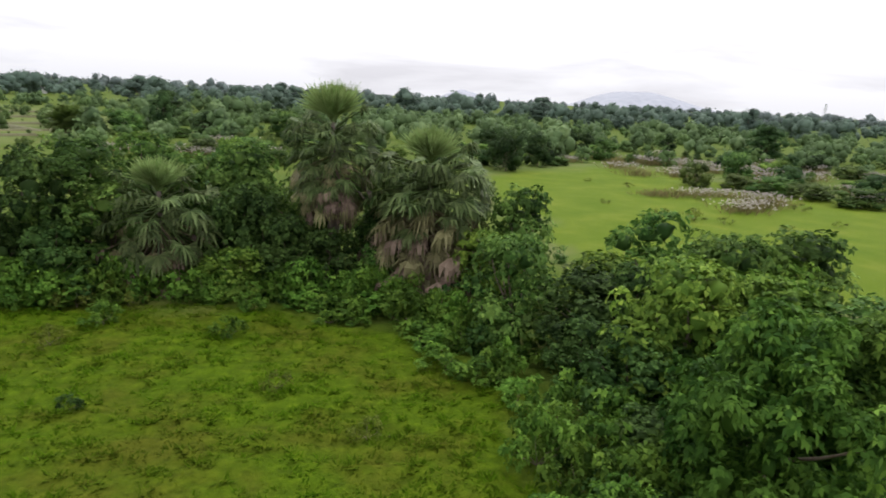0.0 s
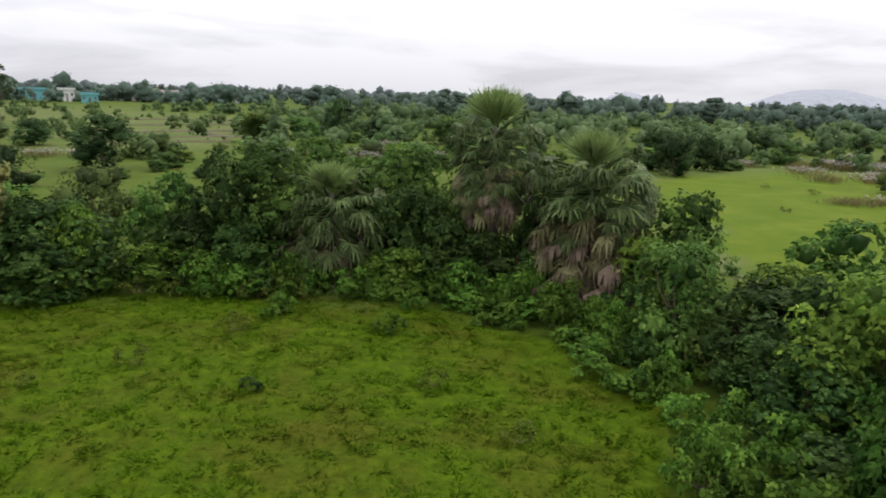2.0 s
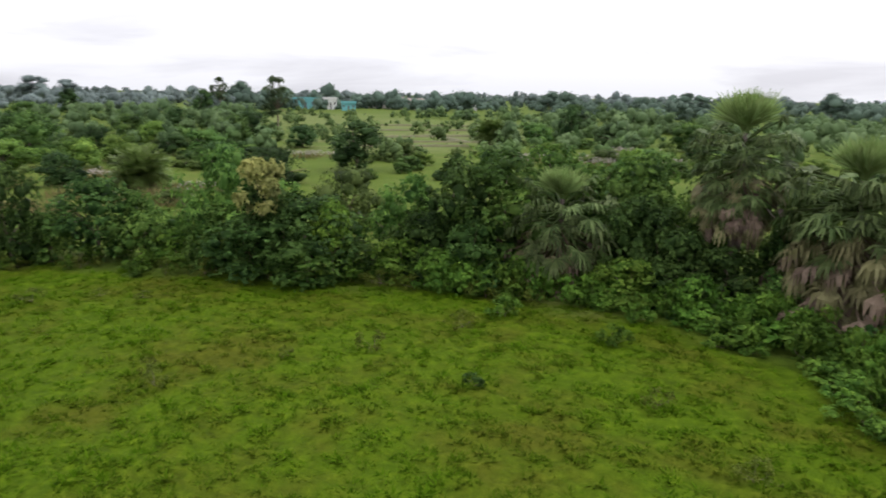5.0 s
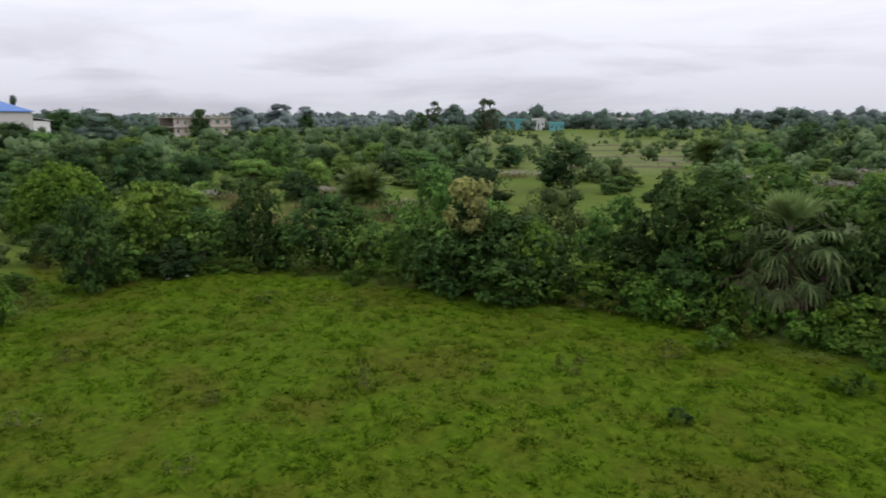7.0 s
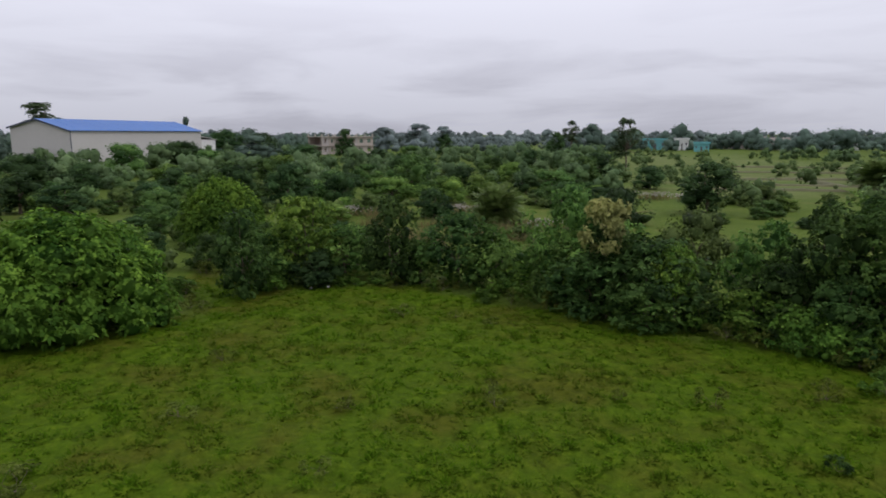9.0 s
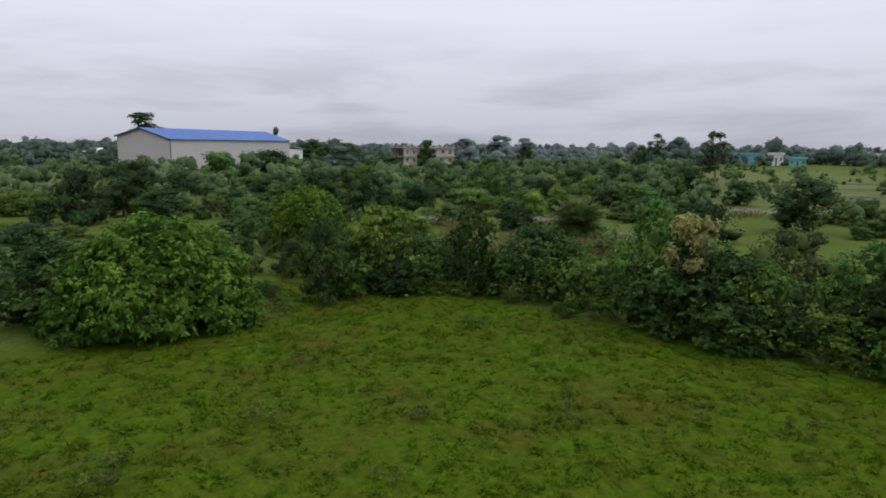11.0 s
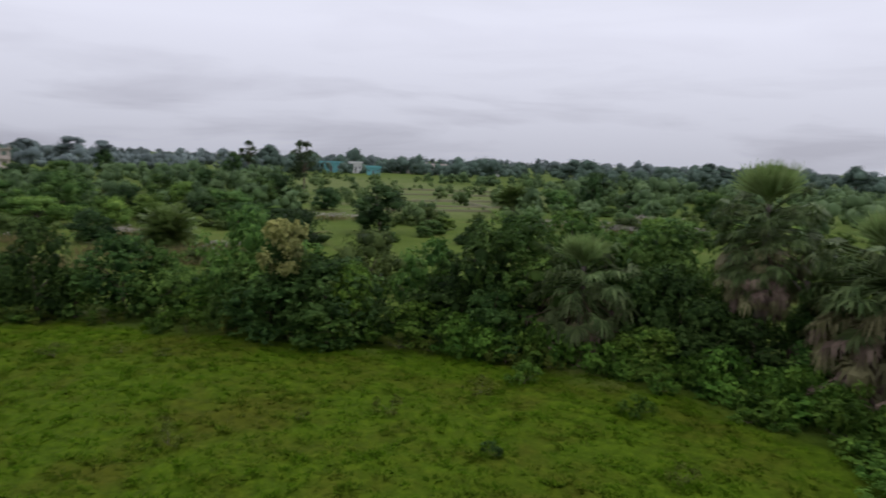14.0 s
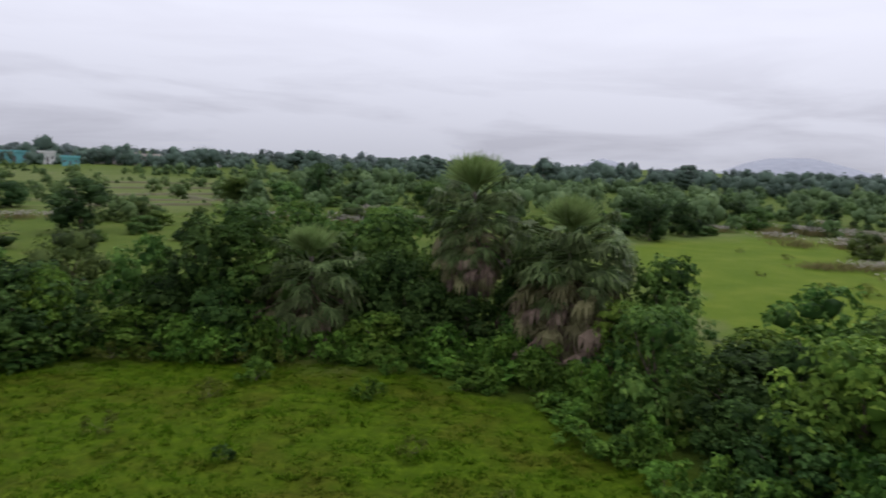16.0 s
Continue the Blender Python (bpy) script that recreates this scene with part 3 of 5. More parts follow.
gf = np.stack([gi[:-1, :-1], gi[1:, :-1], gi[1:, 1:], gi[:-1, 1:]], 2).reshape(-1, 4)


def soft_inside(poly, blur):
    """1 inside the plot, fading to 0 over its ragged rim."""
    wx, wy = GX + blur * smooth_noise(GX, GY, blur * 2, 8), GY + blur * smooth_noise(GX, GY, blur * 2, 9)
    return sum(inside(wx + dx * blur, wy + dy * blur, poly).astype(float) for dx in (-0.5, 0, 0.5) for dy in (-0.5, 0, 0.5)).ravel() / 9


ground_mesh = mesh_of("ground", gv, gf, M_GROUND, True)
sward = ground_mesh.color_attributes.new("sward", "FLOAT_COLOR", "POINT")
plots = np.maximum(soft_inside(OPEN_FIELD, 2.0), 0.3 * soft_inside(TERRACES, 7.0))
wild = 1 - soft_inside(CLEARING, 1.3)
sward.data.foreach_set("color", np.stack([plots, wild, tussock_at(GX, GY).ravel(), wild * 0 + 1], 1).ravel())
tagged(new("ground", ground_mesh), "green meadow with tussocks and olive patches", "ground", kind="structure")


# ---- fan palms ----
def fan_mesh(name, seed, mat, tilt, blade=0.72, stalk=0.95, spread=210, weep=0.6, segments=30, wide=0.02):
    """A palm leaf: a stalk that rises by tilt degrees, and a fan of narrow segments whose ends hang down."""
    rng = np.random.RandomState(seed)
    a, roll = radians(tilt), radians(rng.uniform(-30, 30))
    along = np.array([math.cos(a), 0, math.sin(a)])
    level = np.array([0, math.cos(roll), math.sin(roll)])
    pitch = a - radians(rng.uniform(5, 35)) * (weep > 0.1)
    ahead = np.array([math.cos(pitch), 0, math.sin(pitch)])
    over = np.cross(ahead, level)
    down = np.array([0, 0, -1.0])
    end = along * stalk + down * 0.06 * stalk * (weep > 0.1)
    groups = [tube([(0, 0, 0), along * stalk * 0.55, end], (0.03, 0.022, 0.015), 4)]
    for k in range(segments):
        f = radians(-spread / 2 + spread * (k + 0.5) / segments + rng.normal() * 4)
        d = math.cos(f) * ahead + math.sin(f) * level
        s = unit(np.cross(over, d))
        r = blade * (0.75 + 0.25 * math.cos(f * 0.7)) * rng.uniform(0.8, 1.12)
        hang = min(1.0, weep * rng.uniform(0.5, 1.5))
        p1 = end + d * r * 0.5 + over * 0.04 + down * 0.05 * hang
        p2 = p1 + unit(d * (1.05 - hang) + down * hang) * r * 0.5
        w = wide * rng.uniform(0.7, 1.3)
        v = np.array([end - s * 0.005, end + s * 0.005, p1 + s * w, p1 - s * w, p2 + s * 0.007, p2 - s * 0.007])
        groups.append((v, np.array([(0, 1, 2, 3), (3, 2, 4, 5)])))
    return mesh_of(name, *join(*groups), mat)


TILTS = (38, 18, -2, -22, -42)
FANS = {a: [fan_mesh("frond", 120 + 7 * k + a, M_PALM, a, blade=0.5, stalk=1.12, weep=0.45 + 0.15 * k, segments=16, wide=0.028) for k in range(3)] for a in TILTS}
FADED = {a: [fan_mesh("frond", 320 + 7 * k + a, M_FADED, a, blade=0.5, stalk=1.12, weep=0.7 + 0.1 * k, segments=15, wide=0.028) for k in range(3)] for a in TILTS}
SPEARS = [fan_mesh("young_frond", 140 + k, M_YOUNG, 0, blade=0.95, stalk=0.4, spread=90, weep=0.0, segments=26, wide=0.014) for k in range(3)]
DEAD = [fan_mesh("dead_frond", 160 + k, M_DEAD, -14 - 13 * k, blade=0.46, stalk=1.0, spread=150, weep=0.85 + 0.05 * k, segments=12, wide=0.03) for k in range(4)]


def fan_palm(x, y, trunk_high, spear_high, reach, green, faded, dead, skirt, flare, label, seed):
    """A young fan palm: stiff young leaves above, weeping leaves round it, a skirt of dead ones below."""
    rng = random.Random(seed)
    top = tagged(new("fan_palm", None), label, "palm tree", "fan palms in a row")
    top.matrix_basis = pose(x, y, float(height_at(x, y)))
    path = [(0, 0, -0.2), (0.05, 0.03, trunk_high * 0.4), (0.0, 0.0, trunk_high)]
    piece("trunk", mesh_of("trunk", *tube(path, (0.3, 0.2, 0.07), 10), M_PALM_BARK, True), top)
    for k in range(76):
        lean = rng.uniform(0, 1) ** 0.7 * 40
        s = (spear_high / 1.45) * rng.uniform(0.7, 1.03) / math.cos(radians(lean)) ** 0.6
        m = pose(0, 0, trunk_high - 0.05, 0, 0, rng.uniform(0, 360)) @ pose(0, 0, 0, 0, -90 + lean, 0) @ pose(0, 0, 0, rng.uniform(0, 180)) @ Matrix.Scale(s, 4)
        piece("young_frond", SPEARS[k % 3], top, m)
    for k in range(green + faded):
        u = (k + 0.5) / (green + faded)
        tilt = 23 - 69 * u + rng.uniform(-14, 14)
        near = min(TILTS, key=lambda a: abs(a - tilt))
        s = reach / 1.62 * rng.uniform(0.78, 1.12) * (1 + 0.5 * (flare - 1) * u)
        m = pose(0, 0, trunk_high - 0.26 - u * skirt * 0.53, 0, 0, k * 137.5 + rng.uniform(-20, 20)) @ Matrix.Scale(s, 4)
        old_or_shaded = k >= green or (u > 0.45 and rng.random() < 0.25)
        piece("frond", (FADED if old_or_shaded else FANS)[near][k % 3], top, m, "yellowing frond" if old_or_shaded else "")
    for k in range(dead):
        u = (k + 0.5) / dead
        s = reach / 1.42 * rng.uniform(0.6, 1.1) * (1 + (flare - 1) * u)
        m = pose(0, 0, trunk_high - skirt * (0.34 + 0.42 * u), 0, 0, k * 137.5 + rng.uniform(-25, 25)) @ Matrix.Scale(s, 4)
        piece("dead_frond", DEAD[k % 4], top, m, "hanging dry brown frond")
    return top


fan_palm(-3.8, 24.2, 5.9, 1.5, 1.95, 150, 26, 56, 3.4, 0.8, "tall green fan palm with a brown skirt of dead leaves", 1)
fan_palm(-0.3, 23.4, 4.7, 1.4, 2.35, 120, 110, 130, 4.4, 1.3, "green fan palm hung with brown dead fronds to the ground", 2)
fan_palm(-9.6, 23.2, 3.35, 1.3, 2.3, 108, 24, 34, 2.8, 1.1, "short bushy green fan palm among bushes", 3)


def date_frond(seed):
    """A feather leaf: an arched rib along +x with narrow leaflets on both sides."""
    rng = np.random.RandomState(seed)
    rib = [(s * 1.9, 0, 0.95 * s - 1.05 * s * s) for s in np.linspace(0, 1, 6)]
    groups = [tube(rib, np.linspace(0.03, 0.008, 6), 3)]
    for k in range(34):
        s = 0.18 + 0.8 * k / 34
        p = np.array([s * 1.9, 0, 0.95 * s - 1.05 * s * s])
        for side in (-1, 1):
            l = 0.5 * (1 - 0.6 * abs(s - 0.45))
            d = unit(np.array([0.55, side * 0.8, -0.25 + rng.normal() * 0.3]))
            w = np.array([0.055, 0, 0.0])
            v = np.array([p - w, p + w, p + d * l + w * 0.2, p + d * l - w * 0.2])
            groups.append((v, np.array([(0, 1, 2, 3)])))
    return mesh_of("frond", *join(*groups), M_DATE)


DATES = [date_frond(80 + k) for k in range(3)]
DRY_DATE = date_frond(84)
DRY_DATE.materials[0] = M_DEAD
DRY_DATE.name = "dead_frond"


def date_palm(x, y, high, wide, seed):
    rng = random.Random(seed)
    top = tagged(new("date_palm", None), "low bushy dark green wild date palm", "palm tree", "wild date palms")
    top.matrix_basis = pose(x, y, float(height_at(x, y)))
    th = high * 0.3
    piece("trunk", mesh_of("trunk", *tube([(0, 0, -0.2), (0, 0, th * 0.5), (0, 0, th)], (0.3, 0.26, 0.2), 8), M_PALM_BARK, True), top)
    for k in range(150):
        u = (k + 0.5) / 150
        s = wide / 3.7 * rng.uniform(0.8, 1.1) * (1 - 0.25 * (u < 0.25))
        m = pose(0, 0, th, 0, 0, k * 137.5) @ pose(0, 0, 0, 0, -(88 - 104 * u + rng.uniform(-14, 14)), 0) @ Matrix.Scale(s, 4)
        piece("frond", DATES[k % 3], top, m)
    for k in range(16):
        m = pose(0, 0, th * 0.9, 0, 0, k * 137.5) @ pose(0, 0, 0, 0, 34 + rng.uniform(-8, 8), 0) @ Matrix.Scale(wide / 4.6, 4)
        piece("dead_frond", DRY_DATE, top, m, "hanging dry brown frond")
    return top


date_palm(-42.9, 28.2, 3.5, 4.4, 5)
date_palm(-44.5, 82.0, 5.2, 5.6, 8)

# ---- bushes round the clearing, along its edge from the near thicket to the far corner ----
for kind, x, y, high, wide in (
        ("sprawling", 5.9, 10.9, 3.7, 4.6), ("sprawling", 8.9, 12.6, 3.2, 4.6), ("bright", 5.9, 15.2, 3.5, 3.4), ("leafy", 8.4, 18.4, 3.5, 3.2),
        ("bright", 8.2, 16.4, 2.9, 3.6), ("leafy", 10.6, 18.8, 3.7, 3.8), ("leafy", 7.2, 21.2, 3.7, 3.6),
        ("leafy", 2.3, 18.5, 3.1, 2.8), ("leafy", 3.1, 23.2, 3.9, 2.8), ("dense", 4.4, 18.0, 2.5, 3.4),
        ("bright", 5.2, 19.6, 2.5, 3.2), ("leafy", 10.0, 15.4, 2.8, 4.4), ("sprawling", 7.6, 13.2, 3.0, 4.0), ("dense", 4.6, 14.6, 2.0, 2.6), ("dense", 4.5, 12.4, 1.2, 2.0), ("dense", 3.9, 9.4, 1.1, 1.8), ("dense", 5.4, 17.2, 2.8, 2.6), ("dense", 4.0, 16.2, 1.7, 2.2),
        ("bright", 1.6, 21.6, 2.6, 2.4), ("leafy", 13.2, 17.0, 2.4, 3.6), ("bright", 6.7, 16.0, 3.1, 2.8), ("bright", 9.6, 18.2, 3.0, 3.0)):
    plant(kind, x, y, high, wide)
for kind, x, y, high, wide in (
        ("tall", -7.4, 25.8, 4.8, 2.8), ("dense", -6.2, 23.6, 3.2, 2.4), ("dense", -3.7, 22.5, 2.3, 2.6), ("dense", -5.2, 23.0, 2.6, 2.4), ("leafy", -2.0, 22.8, 1.8, 2.0), ("dense", -2.1, 24.6, 3.0, 2.2),
        ("tall", -12.0, 23.0, 5.0, 3.6), ("dense", -13.6, 22.4, 4.5, 3.4), ("leafy", -15.4, 21.6, 3.8, 2.8), ("dense", -12.2, 21.4, 2.4, 2.4),
        ("dense", -14.2, 21.0, 2.6, 2.8), ("bright", -14.9, 20.4, 1.6, 2.2), ("dense", -6.9, 23.6, 3.4, 2.6),
        ("leafy", -9.6, 25.6, 4.3, 3.6), ("tall", -11.4, 25.6, 5.0, 3.4), ("leafy", -8.0, 26.8, 4.4, 3.6), ("leafy", -5.4, 27.8, 4.4, 3.4), ("leafy", -2.2, 28.2, 3.8, 3.4), ("dense", -1.9, 25.2, 3.2, 2.4), ("bright", -6.6, 22.2, 1.6, 2.2),
        ("leafy", -20.6, 18.6, 3.6, 3.8), ("dense", -18.0, 18.8, 3.1, 3.8), ("dense", -20.0, 17.4, 2.4, 3.4), ("bright", -17.0, 18.9, 2.9, 2.0),
        ("leafy", -22.6, 18.3, 4.5, 2.8), ("leafy", -21.8, 17.3, 2.6, 2.4), ("dense", -16.6, 19.8, 1.5, 2.0), ("leafy", -17.4, 18.0, 1.6, 2.6)):
    plant(kind, x, y, high, wide)
for kind, x, y, high, wide in (
        ("dense", -27.4, 15.8, 3.3, 3.6), ("leafy", -25.6, 16.6, 2.9, 2.8), ("dense", -28.9, 13.0, 3.9, 2.7), ("leafy", -28.2, 14.2, 2.0, 2.4),
        ("bright", -31.4, 9.6, 3.8, 3.6), ("leafy", -30.4, 11.2, 2.5, 3.0), ("leafy", -31.6, 7.9, 2.4, 2.6), ("dense", -29.7, 6.3, 3.7, 2.4),
        ("broad", -27.8, -0.6, 4.3, 7.4), ("dense", -29.5, -4.6, 3.2, 4.2), ("bright", -37.5, 1.6, 2.2, 3.4),
        ("leafy", -32.6, 12.8, 2.2, 2.6), ("leafy", -38.0, 9.4, 2.0, 3.0), ("bright", -24.2, 17.2, 1.4, 2.2)):
    plant(kind, x, y, high, wide)
plant("dense", -19.6, 18.0, 3.3, 2.8)
plant("yellow", -19.7, 17.9, 1.9, 2.4, sink=-2.5, name="bush")

# low shrubs along the meadow's edge, thickest below the palms
edge = CLEARING[0:15]
for (ax, ay), (bx, by) in zip(edge, edge[1:]):
    length = math.hypot(bx - ax, by - ay)
    right = ax > -9
    for row in range(3 if right else 1):
        for k in range(int(length / 1.05)):
            u = (k + rnd.random()) / (length / 0.95)
            x, y = ax + (bx - ax) * u + rnd.uniform(-0.4, 0.4) + 0.3 * row, ay + (by - ay) * u + rnd.uniform(-0.3, 0.7) + 0.95 * row
            plant("low" if right or rnd.random() < 0.4 else "weed", x, y, rnd.uniform(0.5, 1.3) * (0.7 + 0.2 * row if right else 0.6), rnd.uniform(0.9, 1.8), group="shrubs along the meadow")
for k in range(46):
    x = rnd.uniform(-17, 0.8)
    plant("low", x, float(np.interp(x, (-17, -12.6, -8, -4.5, -1, 1.2), (19.6, 21, 21.9, 21.6, 20.0, 18.0))) + rnd.uniform(-0.6, 1.0), rnd.uniform(0.7, 1.5), rnd.uniform(1.2, 2.2), group="shrubs along the meadow")
for x, y, high, wide in ((-9.4, 21.9, 1.2, 1.9), (-8.5, 21.7, 0.9, 1.6), (-10.4, 21.8, 1.0, 1.7), (-9.6, 18.9, 0.7, 1.3), (-5.7, 18.1, 0.65, 1.0), (2.4, 9.0, 0.9, 1.4), (2.2, 7.9, 0.9, 1.3), (3.0, 8.4, 1.2, 1.5), (2.0, 10.0, 0.7, 1.2), (2.2, 12.1, 1.3, 1.4), (2.7, 11.0, 1.1, 1.4), (3.2, 9.8, 1.2, 1.5), (4.2, 9.3, 1.0, 1.6), (2.6, 13.0, 1.0, 1.6), (3.3, 12.1, 1.2, 1.7), (3.7, 10.7, 1.3, 1.8), (3.0, 14.4, 1.1, 1.6), (4.0, 13.2, 1.2, 1.7), (4.4, 11.6, 1.1, 1.7)):
    plant("low", x, y, high, wide)
# weeds and tufts out in the clearing
for x, y, high, wide in ((-22.9, 10.8, 0.5, 1.1), (-13.9, 9.1, 0.6, 0.7), (-11.2, 14.1, 0.6, 1.0), (-14.9, -1.4, 0.6, 1.6),
                         (-10.2, 17.2, 0.6, 1.1), (-12.6, 12.2, 0.35, 0.6), (-3.6, 15.0, 0.5, 0.8), (-1.2, 13.0, 0.5, 0.9), (-20.5, 13.2, 0.3, 0.8),
                         (-14.6, 9.4, 0.45, 0.6), (-21.7, 12.4, 0.3, 0.7), (-15.7, 5.8, 0.35, 0.8), (-21.1, 3.7, 0.4, 0.9), (-17.1, 1.9, 0.4, 1.1), (-12.9, 4.1, 0.35, 0.8)):
    plant("weed", x, y, high, wide)
plant("tuft", -7.6, 13.4, 0.38, 0.5)

# ---- single trees and bushes on the plain ----
placed = [(-42.9, 28.2, 2.4), (-49.3, 25.7, 2), (-23.7, 27.8, 2.6), (-44.5, 82.0, 3.5), (-22, 30, 2), (-19, 26, 2), (-32, 23, 3), (-34, 25.5, 2), (-58, 28, 3.5)]


def stand(*rows):
    for kind, x, y, high, wide in rows:
        plant(kind, x, y, high, wide)
        placed.append((x, y, 0.5 * wide))


# the middle of the plain, behind the far corner of the meadow
stand(("broad", -44.0, 8.2, 4.3, 5.8), ("scrub_mid", -52.4, 5.3, 2.0, 2.8), ("scrub_dark", -65.0, -7.4, 4.6, 4.5), ("scrub_dark", -99.6, -5.0, 4.6, 6.3),
      ("scrub_dark", -96.2, 0.4, 3.2, 3.6), ("scrub_mid", -123.6, 7.9, 5.3, 8.7), ("scrub_bright", -66.2, -1.8, 2.5, 4.3), ("scrub_mid", -57.1, 5.8, 2.7, 4.0),
      ("scrub_dark", -67.9, 19.1, 4.0, 4.5), ("scrub_bright", -112.2, 30.7, 3.4, 7.4), ("scrub_dark", -64.2, 23.2, 3.2, 3.1), ("scrub_mid", -73.4, 35.8, 4.5, 6.0),
      ("scrub_olive", -55.8, 23.1, 1.9, 3.2), ("scrub_dark", -49.7, 26.3, 2.5, 3.3))
stand(("scrub_olive", -23.6, 27.7, 3.0, 4.0), ("scrub_dark", -39.2, 37.4, 2.8, 4.1), ("scrub_mid", -38.9, 32.1, 3.3, 3.2), ("scrub_dark", -84.9, 75.3, 4.0, 5.6), ("tree_mid", -128.6, 100.9, 7.4, 4.5),
      ("scrub_dark", -107.3, 78.5, 4.0, 5.3), ("scrub_dark", -63.1, 64.8, 2.9, 4.6), ("scrub_mid", -65.5, 51.3, 2.7, 5.2), ("scrub_mid", -87.2, 56.0, 3.6, 5.9),
      ("scrub_dark", -75.1, 43.9, 2.9, 3.6), ("scrub_mid", -139.4, 23.7, 3.9, 7.5), ("tree_mid", -172.6, 95.0, 6.9, 4.9), ("tree_mid", -200.0, 75.0, 8.4, 5.6),
      ("scrub_dark", -218.0, 43.2, 8.2, 12.0), ("scrub_dark", -212.0, 52.6, 7.2, 10.4))
stand(("scrub_bright", -53.3, 18.3, 1.3, 4.6), ("scrub_mid", -104.2, 20.6, 3.0, 4.9), ("scrub_dark", -156.0, 21.0, 5.5, 9.8), ("scrub_bright", -102.2, 11.7, 2.8, 5.3),
      ("scrub_olive", -73.5, 3.8, 1.8, 2.9), ("scrub_mid", -89.8, 36.9, 2.8, 4.8), ("scrub_dark", -160.0, 49.0, 4.6, 9.4), ("scrub_mid", -144.4, 71.1, 4.2, 7.9),
      ("scrub_dark", -147.9, 63.1, 3.3, 6.6), ("tree_mid", -40.6, 48.6, 4.5, 4.6), ("tree_airy", -93.9, 90.0, 9.6, 5.4), ("scrub_olive", -43.7, 60.5, 1.8, 3.0))
# beyond the open field and behind the palms
stand(("scrub_dark", 6.8, 68.8, 4.0, 3.6), ("scrub_dark", 11.0, 76.1, 3.7, 3.4), ("scrub_dark", 19.4, 103.2, 3.5, 2.7), ("scrub_dark", 21.7, 102.6, 3.0, 3.0),
      ("scrub_dark", 36.3, 108.5, 3.3, 2.8), ("tree_mid", 45.8, 95.6, 5.5, 5.4), ("scrub_olive", 24.1, 62.9, 2.2, 3.2), ("scrub_mid", 29.8, 67.6, 3.2, 3.4),
      ("scrub_dark", 42.7, 83.0, 2.3, 2.7), ("scrub_dark", 50.8, 90.1, 2.2, 2.8))
stand(("scrub_mid", 30.2, 60.6, 1.5, 4.4), ("scrub_olive", 32.3, 57.8, 1.4, 4.2), ("scrub_mid", 34.2, 54.1, 1.6, 4.6), ("scrub_olive", 27.6, 62.6, 1.4, 3.6),
      ("scrub_bright", -15.1, 48.8, 3.2, 2.9), ("scrub_dark", -40.1, 98.7, 5.6, 3.6), ("scrub_mid", -28.8, 53.4, 2.0, 2.2), ("scrub_mid", 13.3, 78.7, 1.0, 3.4),
      ("scrub_mid", -22.5, 108.4, 3.1, 5.2), ("scrub_dark", -33.4, 98.1, 3.2, 4.5), ("tree_mid", -51.0, 127.4, 5.5, 5.8), ("scrub_mid", -44.5, 96.1, 3.1, 4.8))
# small weeds out on the open field
for x, y, high in ((16.8, 59.9, 0.5), (13.9, 62.8, 0.4), (12.2, 49.2, 0.4), (27.3, 50.0, 0.6), (16.7, 43.5, 0.8), (21.9, 41.4, 0.4), (26.5, 43.7, 0.4), (20.6, 52.5, 0.4), (15.2, 45.0, 0.5), (18.4, 42.6, 0.5)):
    plant("weed", x, y, high, high * 2.4, label="small dark weed on the green field")

srng = np.random.RandomState(5)
tries = 0
while len(placed) < 270 and tries < 9000:
    tries += 1
    deg, r = srng.uniform(-38, 103), srng.uniform(30, 104)
    x, y = -r * math.sin(radians(deg)), r * math.cos(radians(deg))
    if inside(x, y, OPEN_FIELD) or inside(x, y, CLEARING):
        continue
    middle = 25 < deg < 47
    if (inside(x, y, TERRACES) or middle) and srng.random_sample() < 0.85:
        continue
    if deg < 8 and r < 64:
        continue
    if 50 < deg < 70 and 38 < r < 60 and srng.random_sample() < 0.85:
        continue
    size = (0.4 + 0.8 * srng.random_sample() ** 1.6) * (0.75 + r / 180) * (0.55 if middle else 1)
    if any((x - px) ** 2 + (y - py) ** 2 < (0.95 * (1.3 * size + pr * 0.6)) ** 2 for px, py, pr in placed):
        continue
    placed.append((x, y, 1.6 * size))
    pick = srng.random_sample()
    kind = "scrub_dark" if pick < 0.26 else "scrub_mid" if pick < 0.55 else "scrub_bright" if pick < 0.82 else "scrub_olive" if pick < 0.93 else "tree_mid"
    high = KINDS[kind]["high"] * size * srng.uniform(0.65, 1.0) * (0.7 if kind == "tree_mid" else 0.9)
    plant(kind, x, y, high, 3.4 * size * srng.uniform(0.9, 1.35) * (0.8 if kind == "tree_mid" else 1))

